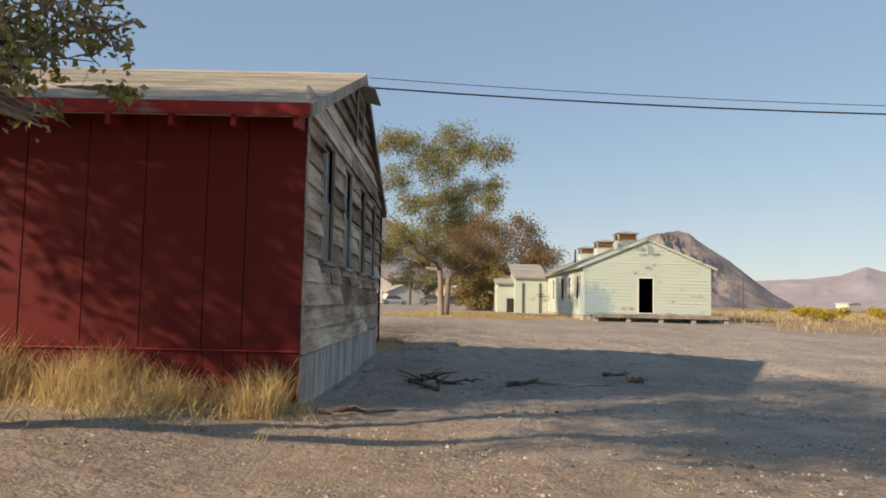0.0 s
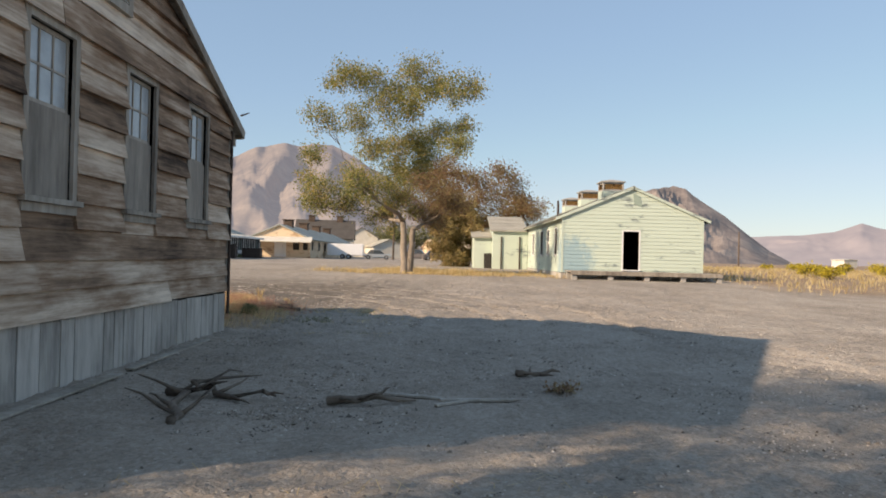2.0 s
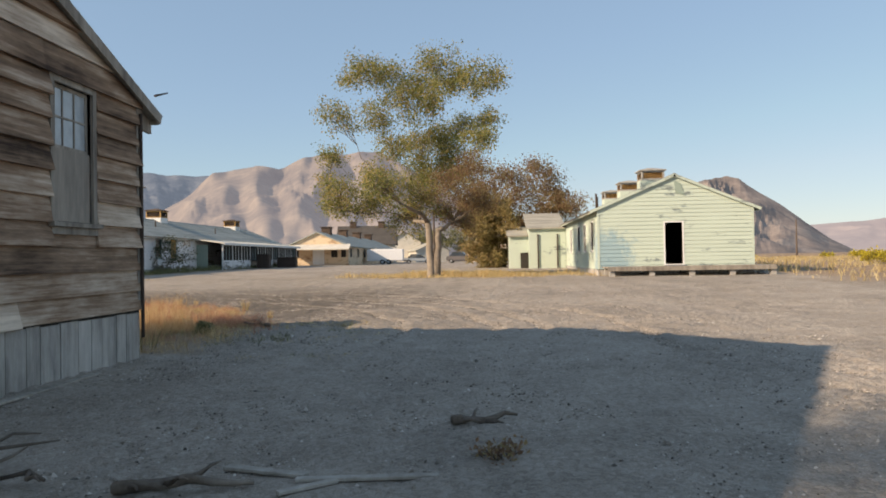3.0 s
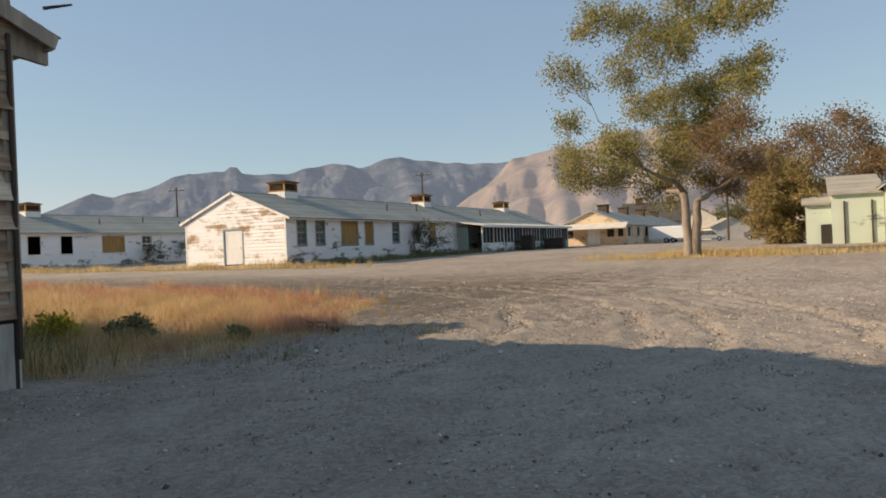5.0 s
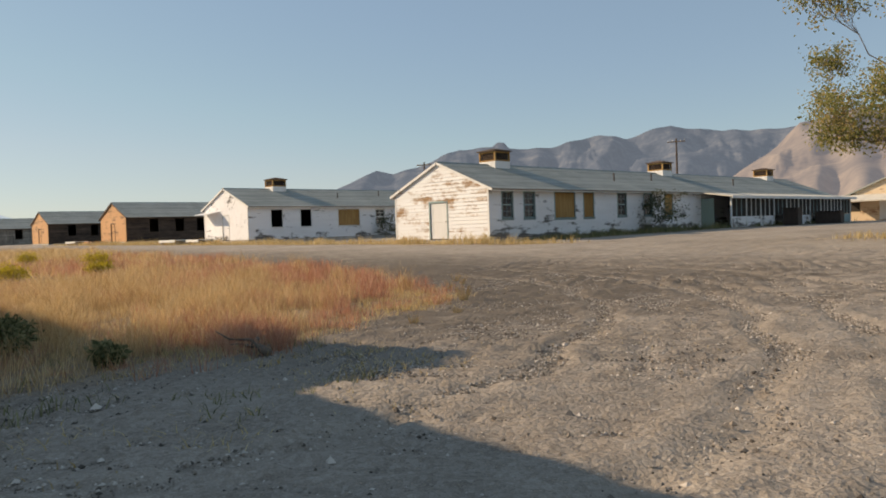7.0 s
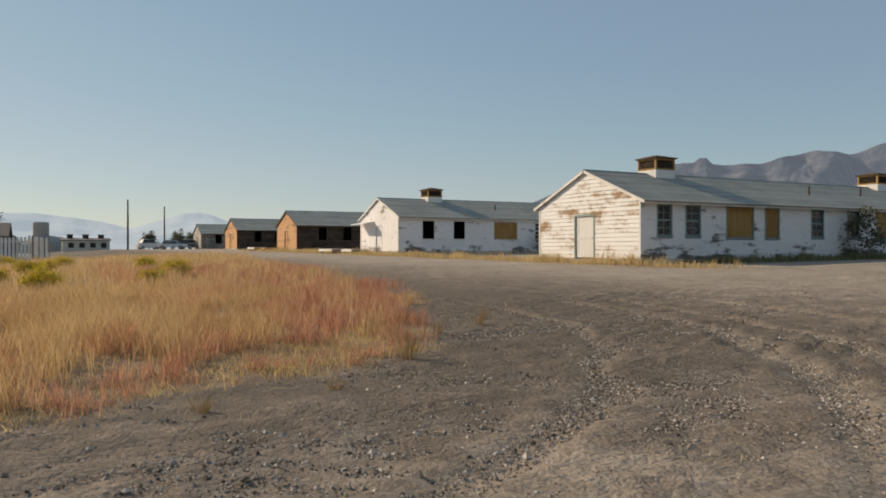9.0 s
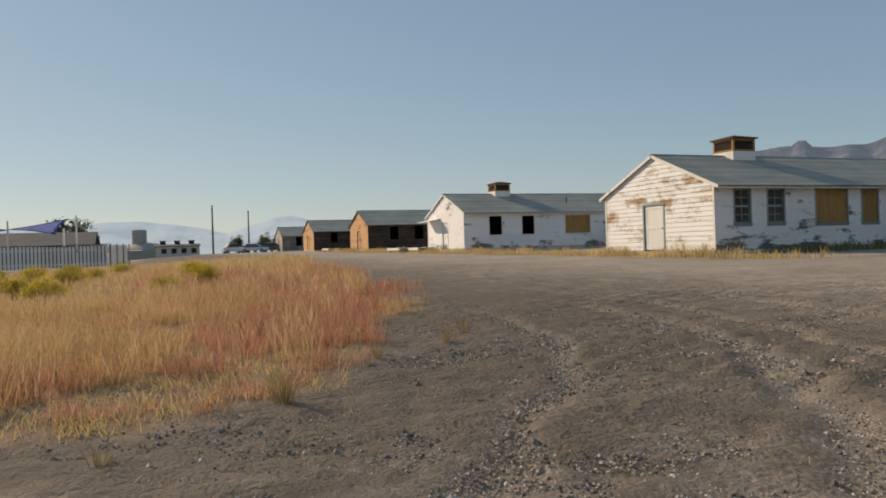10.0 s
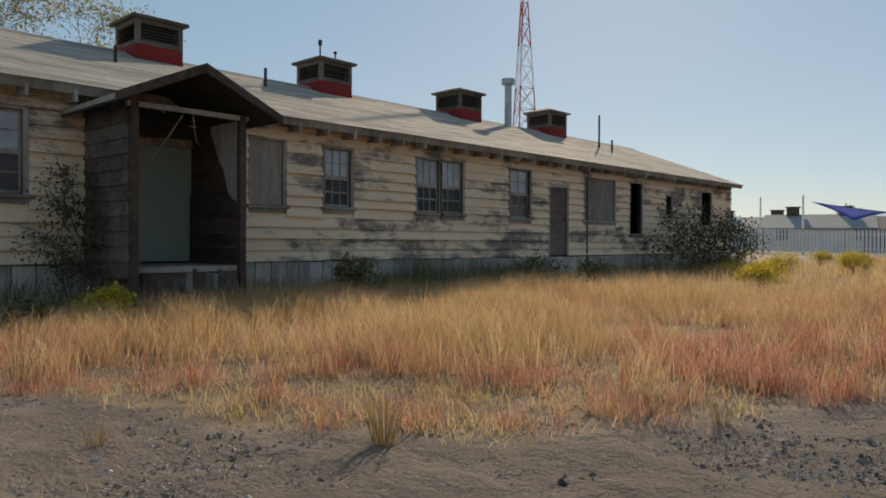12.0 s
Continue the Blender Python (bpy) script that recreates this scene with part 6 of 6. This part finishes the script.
def sail(label, corners):
    bm = bm_new()
    n = 10
    A, B, C = [Vector(c) for c in corners]
    mid = (A + B + C) / 3
    grid = {}
    for i in range(n + 1):
        for j in range(n + 1 - i):
            a, b = i / n, j / n
            c = 1 - a - b
            p = A * a + B * b + C * c
            pull = 0.45 * (4 * a * b + 4 * b * c + 4 * c * a) / 1.34
            grid[i, j] = bm.verts.new(p.lerp(mid, pull * 0.5))
    for i in range(n):
        for j in range(n - i):
            bm.faces.new((grid[i, j], grid[i + 1, j], grid[i, j + 1]))
            if j < n - i - 1:
                bm.faces.new((grid[i + 1, j], grid[i + 1, j + 1], grid[i, j + 1]))
    r = bmesh.ops.solidify(bm, geom=bm.faces[:], thickness=0.01)
    return solid("shade_sail", bm, M_BLUE, label, "shade sail", None, "shade sails", smooth=True)


def up(az, el, dist):
    x, y = place(az, dist)
    return (x, y, 0.84 + dist * math.tan(radians(el)))


sail("taut blue triangular shade sail between poles", (up(-105.2, 2.95, 72), up(-100.3, 2.1, 78), up(-102.4, 1.55, 68)))
sail("taut blue triangular shade sail between poles", (up(-100.5, 2.15, 77), up(-96.6, 2.9, 74), up(-97.6, 1.75, 68)))
for az, el, dd in ((-105.6, 3.4, 70), (-100.4, 2.75, 78.5), (-96.2, 3.1, 72), (-97.1, 2.2, 66.5), (-108.5, 3.3, 75)):
    x, y = place(az, dd)
    bm = bm_new()
    tube(bm, [(0, 0, -0.5), (0, 0, 0.84 + dd * math.tan(radians(el)) - gz(x, y))], [0.11, 0.08], 8)
    solid("sail_post", bm, M_FENCE, "pale wooden post that holds a shade sail", "post", pose(x, y, gz(x, y)), "sail posts")


# ---- far buildings and vehicles ----
def far_house(label, x, y, w, L, h, rise, wall, roof, turn=0.0, windows=0, chimneys=0, name="far_building"):
    t = thing(name, label, "building", pose(x, y, gz(x, y), 0, 0, turn))
    bm = one_box(-w / 2, 0, -0.4, w / 2, L, h)
    if rise:
        hexa(bm, [(-w / 2, 0.001, h), (w / 2, 0.001, h), (w / 2, L, h), (-w / 2, L, h), (-0.05, 0.001, h + rise), (0.05, 0.001, h + rise), (0.05, L, h + rise), (-0.05, L, h + rise)])
    part("wall", bm, wall, t)
    for s in (-1, 1):
        bm = bm_new()
        k = (rise or 0.25) / (w / 2)
        e = w / 2 + 0.4
        hexa(bm, [(0, -0.3, h + (rise or 0.25) + 0.02), (s * e, -0.3, h - 0.4 * k + 0.02), (s * e, L + 0.3, h - 0.4 * k + 0.02), (0, L + 0.3, h + (rise or 0.25) + 0.02),
                  (0, -0.3, h + (rise or 0.25) + 0.17), (s * e, -0.3, h - 0.4 * k + 0.17), (s * e, L + 0.3, h - 0.4 * k + 0.17), (0, L + 0.3, h + (rise or 0.25) + 0.17)])
        part("roof", bm, roof, t)
    for k in range(windows):
        u = 1.2 + (L - 3) * k / max(1, windows - 1)
        part("window", one_box(w / 2 - 0.02, u, 1.0, w / 2 + 0.03, u + 1.1, 2.1), M_INSIDE, t)
    for k in range(chimneys):
        u = L * (k + 0.5) / chimneys
        bm = one_box(-0.6, u - 0.6, h + rise * 0.6, 0.6, u + 0.6, h + rise + 0.9)
        box(bm, -0.75, u - 0.75, h + rise + 0.901, 0.75, u + 0.75, h + rise + 1.0)
        part("roof_ventilator", bm, M_DARKSIDE, t)
    return t


eb = far_house("orange-tan timber barracks with white lean-to porch roof", -19.4, 100, 8.0, 44, 2.4, 1.75, M_FARTAN, M_SHINGLE_G, 0, 9, 4)
bm = bm_new()
hexa(bm, [(-4.6, -2.6, 1.95), (4.6, -2.6, 1.95), (4.3, -0.02, 2.55), (-4.3, -0.02, 2.55), (-4.6, -2.6, 2.1), (4.6, -2.6, 2.1), (4.3, -0.02, 2.7), (-4.3, -0.02, 2.7)])
part("lean_to_roof", bm, M_FAR, eb)
part("door", one_box(-0.6, -0.06, 0.1, 0.9, -0.01, 2.0), M_TRIMW, eb, "white painted double door")
for a, b in ((-3.3, -2.4), (1.8, 2.6), (3.1, 3.7)):
    part("window", one_box(a, -0.05, 1.0, b, -0.01, 1.9), M_INSIDE, eb)
far_house("large dark-roofed house on the slope", -27, 150, 9, 11, 3.6, 3.4, M_FAR, M_SLATE, -84, 0, 2)
far_house("white house with dark roof", -16, 165, 7, 12, 4.2, 2.2, M_FAR, M_FARDARK, 10)
far_house("small tan house beyond the cottonwood", -1.0, 150, 8, 12, 2.4, 1.4, M_FARTAN, M_FARTAN, -70, 3)
far_house("small yellowish house beyond the cottonwood", -9.5, 160, 7, 10, 2.4, 1.5, M_FAR, M_SHINGLE, 20, 3)
far_house("dark-roofed hall behind the fence", -86, 7.5, 8, 10.5, 2.2, 1.3, M_FARDARK, M_FARDARK, 0, 0)
far_house("grey shed beside the dark hall", -99, 11, 7, 7, 1.6, 0.9, M_FARDARK, M_FARDARK, 12)
far_house("grey-blue house behind the fence", -84, -2, 9, 10, 2.2, 1.4, M_FAR, M_SHINGLE_G, 15, 2, 2)
far_house("grey house behind the fence", -95, -14, 10, 12, 2.4, 1.4, M_FARDARK, M_SHINGLE_G, 5, 2, 2)
far_house("long white low building with small roof vents", -182, 24, 8, 9.5, 2.6, 0.4, M_FAR, M_FARDARK, 0, 4, 3)
far_house("long grey low building far to the west", -230, 13, 10, 7, 2.4, 0.3, M_CONCRETE, M_CONCRETE, 0)
far_house("small white hut far out on the flats", 165, 300, 7, 6, 3.0, 0.3, M_FAR, M_FAR, 20)
silo = thing("silo", "pale grey concrete silo far away", "silo", pose(-262, 19, 0.7))
bm = bm_new()
tube(bm, [(0, 0, -1), (0, 0, 8.6), (0, 0, 8.9)], [2.3, 2.3, 2.0], 16)
part("tower", bm, M_CONCRETE, silo)
bm = bm_new()
tube(bm, [(0, 2, -1), (0, 2, 2.6), (0, 2, 4.2), (0, 2, 4.6)], [7.5, 7.5, 4.0, 1.0], 18)
part("drum", bm, M_CONCRETE, silo)
for k, (az, dd, h) in enumerate(((-97.3, 95, 3.6), (-95.6, 100, 3.4), (-103.2, 105, 3.5), (-84.6, 190, 2.8), (-82.4, 210, 3.2), (-81.6, 220, 3.0))):
    x, y = place(az, dd)
    tree("dark green distant tree by the far buildings", x, y, [(a * 0.5 * h / 3, b, c * 0.55 * h / 3, r * 0.7) for a, b, c, r in FAR], 0.15, 0.8, 0.3, M_LEAFDARK, 500 + k, 26, 6)
for k, (x, y, s) in enumerate(((-8, 175, 1.3), (3, 170, 1.2), (10, 165, 1.4), (-3, 180, 1.0), (-13, 185, 1.2))):
    tree("dull green distant tree beyond the houses", x, y, [(a * s, b * s, c * 0.8 * s, r * s) for a, b, c, r in FAR], 0.2, 1.5, 0.42, M_SAGE, 520 + k, 22, 6)


def wheel(parent, x, y, r, side):
    w = part("wheel", wheel_mesh(x, y, r, side, r, 0.2), M_TYRE, parent)
    part("rim", wheel_mesh(x, y + side * 0.01, r, side, r * 0.6, 0.21), M_STEEL, w)


def wheel_mesh(x, y, r, side, rr, w):
    bm = bm_new()
    tube(bm, [(x, y - side * w, r), (x, y - side * w * 0.1, r), (x, y, r)], [rr * 0.96, rr, rr * 0.94], 16)
    return bm


def car(label, x, y, turn, paint_mat, tall=0.0, group="parked cars"):
    t = thing("parked_car", label, "car", pose(x, y, gz(x, y), 0, 0, turn), group)
    bm = one_box(-2.2, -0.86, 0.3, 2.2, 0.86, 0.85 + tall)
    bmesh.ops.bevel(bm, geom=bm.edges[:], offset=0.12, segments=2, affect="EDGES")
    body = part("body", bm, paint_mat, t)
    bm = bm_new()
    z0, z1 = 0.83 + tall, 1.42 + tall * 1.3
    hexa(bm, [(-1.6, -0.78, z0), (1.1, -0.78, z0), (1.1, 0.78, z0), (-1.6, 0.78, z0), (-1.1, -0.62, z1), (0.4, -0.62, z1), (0.4, 0.62, z1), (-1.1, 0.62, z1)])
    part("window", bm, M_GLASS, t)
    part("roof", one_box(-1.12, -0.63, z1 - 0.02, 0.42, 0.63, z1 + 0.04), paint_mat, t)
    for xx in (-1.4, 1.35):
        for s in (-1, 1):
            wheel(t, xx, s * 0.88, 0.32, s)
    for s in (-1, 1):
        part("headlight", one_box(2.14, s * 0.6 - 0.14, 0.6, 2.215, s * 0.6 + 0.14, 0.74), M_MASTW, t)
    return t


car("silver parked car near the trailer", -8.2, 117, 5, M_CAR)
car("dark parked pickup near the houses", -2.4, 128, -8, M_FARDARK, 0.3)
car("dark parked car near the houses", 0.6, 126, 12, M_FARDARK, 0.15)
for k, (az, dd, mt) in enumerate(((-83.4, 120, M_CARW), (-82.7, 126, M_FARDARK), (-82.0, 132, M_CAR), (-84.9, 138, M_CARW))):
    x, y = place(az, dd)
    car("pale parked car by the far track" if mt is not M_FARDARK else "dark parked car by the far track", x, y, 70 + 12 * k, mt, 0.1 * k, "cars by the far track")
tr = thing("box_trailer", "white enclosed box trailer beside the barracks", "trailer", pose(-12.4, 112, gz(-12.4, 112), 0, 0, 4))
bm = one_box(-2.6, -1.0, 0.45, 2.6, 1.0, 2.15)
bmesh.ops.bevel(bm, geom=bm.edges[:], offset=0.1, segments=2, affect="EDGES")
part("body", bm, M_CARW, tr)
for xx in (-0.4, 0.5):
    for s in (-1, 1):
        wheel(tr, xx, s * 1.02, 0.33, s)
part("drawbar", one_box(2.5, -0.06, 0.4, 3.7, 0.06, 0.5), M_IRON, tr)

# things by the side porch
for x, y, w, h, lab in ((-18.3, 74.5, 1.1, 1.25, "dark rusty metal bin by the porch"), (-17.8, 80.5, 1.9, 0.95, "dark rusty tank by the porch")):
    bm = one_box(-w / 2, -0.5, 0, w / 2, 0.5, h)
    bmesh.ops.bevel(bm, geom=bm.edges[:], offset=0.08, segments=2, affect="EDGES")
    b = thing("metal_bin", lab, "bin", pose(x, y, gz(x, y) + 0.0))
    part("body", bm, M_IRON, b)
    bm = one_box(-w / 2 - 0.04, -0.54, h, w / 2 + 0.04, 0.54, h + 0.06)
    part("lid", bm, M_IRON, b)


# ---- far hills ----
def range_mesh(name, label, points, dist, depth, material, rough, seed, top=0.75):
    """A range of hills from the bearings and heights (degrees) of its crest; it falls away to both sides."""
    az = np.linspace(points[0][0], points[-1][0], 420)
    el = np.interp(az, [p[0] for p in points], [p[1] for p in points])
    rows = 40
    verts, faces = [], []
    for j in range(rows):
        f = j / (rows - 1)
        d = dist - depth * (1 - f)
        for a, e in zip(az, el):
            h = dist * math.tan(radians(e)) + 1.0
            fall = f ** 1.35
            nz = noise.fractal((a * 0.32 + 0.5 * math.sin(f * 3 + 0.6 * a) + 0.5 * f + seed, f * 3.4, seed * 1.7), 0.8, 2.1, 8)
            r = h * rough * nz * (math.sin(math.pi * min(1, f * 1.0)) + 0.06)
            rr = d + depth * 0.12 * noise.noise((a * 0.5, f * 4, seed + 9))
            verts.append((rr * math.sin(radians(a)), 20 + rr * math.cos(radians(a)), top - 6 + (h + 6) * fall + r * fall))
    n = len(az)
    for j in range(rows - 1):
        for i in range(n - 1):
            faces.append((j * n + i, j * n + i + 1, (j + 1) * n + i + 1, (j + 1) * n + i))
    me = bpy.data.meshes.new(name)
    me.from_pydata(verts, [], faces)
    me.materials.append(material)
    for p in me.polygons:
        p.use_smooth = True
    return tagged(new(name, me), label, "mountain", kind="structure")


# Glow and bluish base colours stand in for the haze over these hills.
R_NEAR = rock("hazed_brown_rock_hill", (0.085, 0.072, 0.066), (0.165, 0.135, 0.12), (0.28, 0.235, 0.2), 0.02, 0.12)
R_MID = rock("hazed_tan_pink_slope", (0.08, 0.07, 0.066), (0.145, 0.12, 0.1), (0.24, 0.195, 0.15), 0.006, 0.36, (0.36, 0.36, 0.43))
R_FAR = rock("haze_blue_far_range", (0.02, 0.025, 0.036), (0.05, 0.057, 0.072), (0.13, 0.125, 0.12), 0.012, 0.34, (0.29, 0.36, 0.48))
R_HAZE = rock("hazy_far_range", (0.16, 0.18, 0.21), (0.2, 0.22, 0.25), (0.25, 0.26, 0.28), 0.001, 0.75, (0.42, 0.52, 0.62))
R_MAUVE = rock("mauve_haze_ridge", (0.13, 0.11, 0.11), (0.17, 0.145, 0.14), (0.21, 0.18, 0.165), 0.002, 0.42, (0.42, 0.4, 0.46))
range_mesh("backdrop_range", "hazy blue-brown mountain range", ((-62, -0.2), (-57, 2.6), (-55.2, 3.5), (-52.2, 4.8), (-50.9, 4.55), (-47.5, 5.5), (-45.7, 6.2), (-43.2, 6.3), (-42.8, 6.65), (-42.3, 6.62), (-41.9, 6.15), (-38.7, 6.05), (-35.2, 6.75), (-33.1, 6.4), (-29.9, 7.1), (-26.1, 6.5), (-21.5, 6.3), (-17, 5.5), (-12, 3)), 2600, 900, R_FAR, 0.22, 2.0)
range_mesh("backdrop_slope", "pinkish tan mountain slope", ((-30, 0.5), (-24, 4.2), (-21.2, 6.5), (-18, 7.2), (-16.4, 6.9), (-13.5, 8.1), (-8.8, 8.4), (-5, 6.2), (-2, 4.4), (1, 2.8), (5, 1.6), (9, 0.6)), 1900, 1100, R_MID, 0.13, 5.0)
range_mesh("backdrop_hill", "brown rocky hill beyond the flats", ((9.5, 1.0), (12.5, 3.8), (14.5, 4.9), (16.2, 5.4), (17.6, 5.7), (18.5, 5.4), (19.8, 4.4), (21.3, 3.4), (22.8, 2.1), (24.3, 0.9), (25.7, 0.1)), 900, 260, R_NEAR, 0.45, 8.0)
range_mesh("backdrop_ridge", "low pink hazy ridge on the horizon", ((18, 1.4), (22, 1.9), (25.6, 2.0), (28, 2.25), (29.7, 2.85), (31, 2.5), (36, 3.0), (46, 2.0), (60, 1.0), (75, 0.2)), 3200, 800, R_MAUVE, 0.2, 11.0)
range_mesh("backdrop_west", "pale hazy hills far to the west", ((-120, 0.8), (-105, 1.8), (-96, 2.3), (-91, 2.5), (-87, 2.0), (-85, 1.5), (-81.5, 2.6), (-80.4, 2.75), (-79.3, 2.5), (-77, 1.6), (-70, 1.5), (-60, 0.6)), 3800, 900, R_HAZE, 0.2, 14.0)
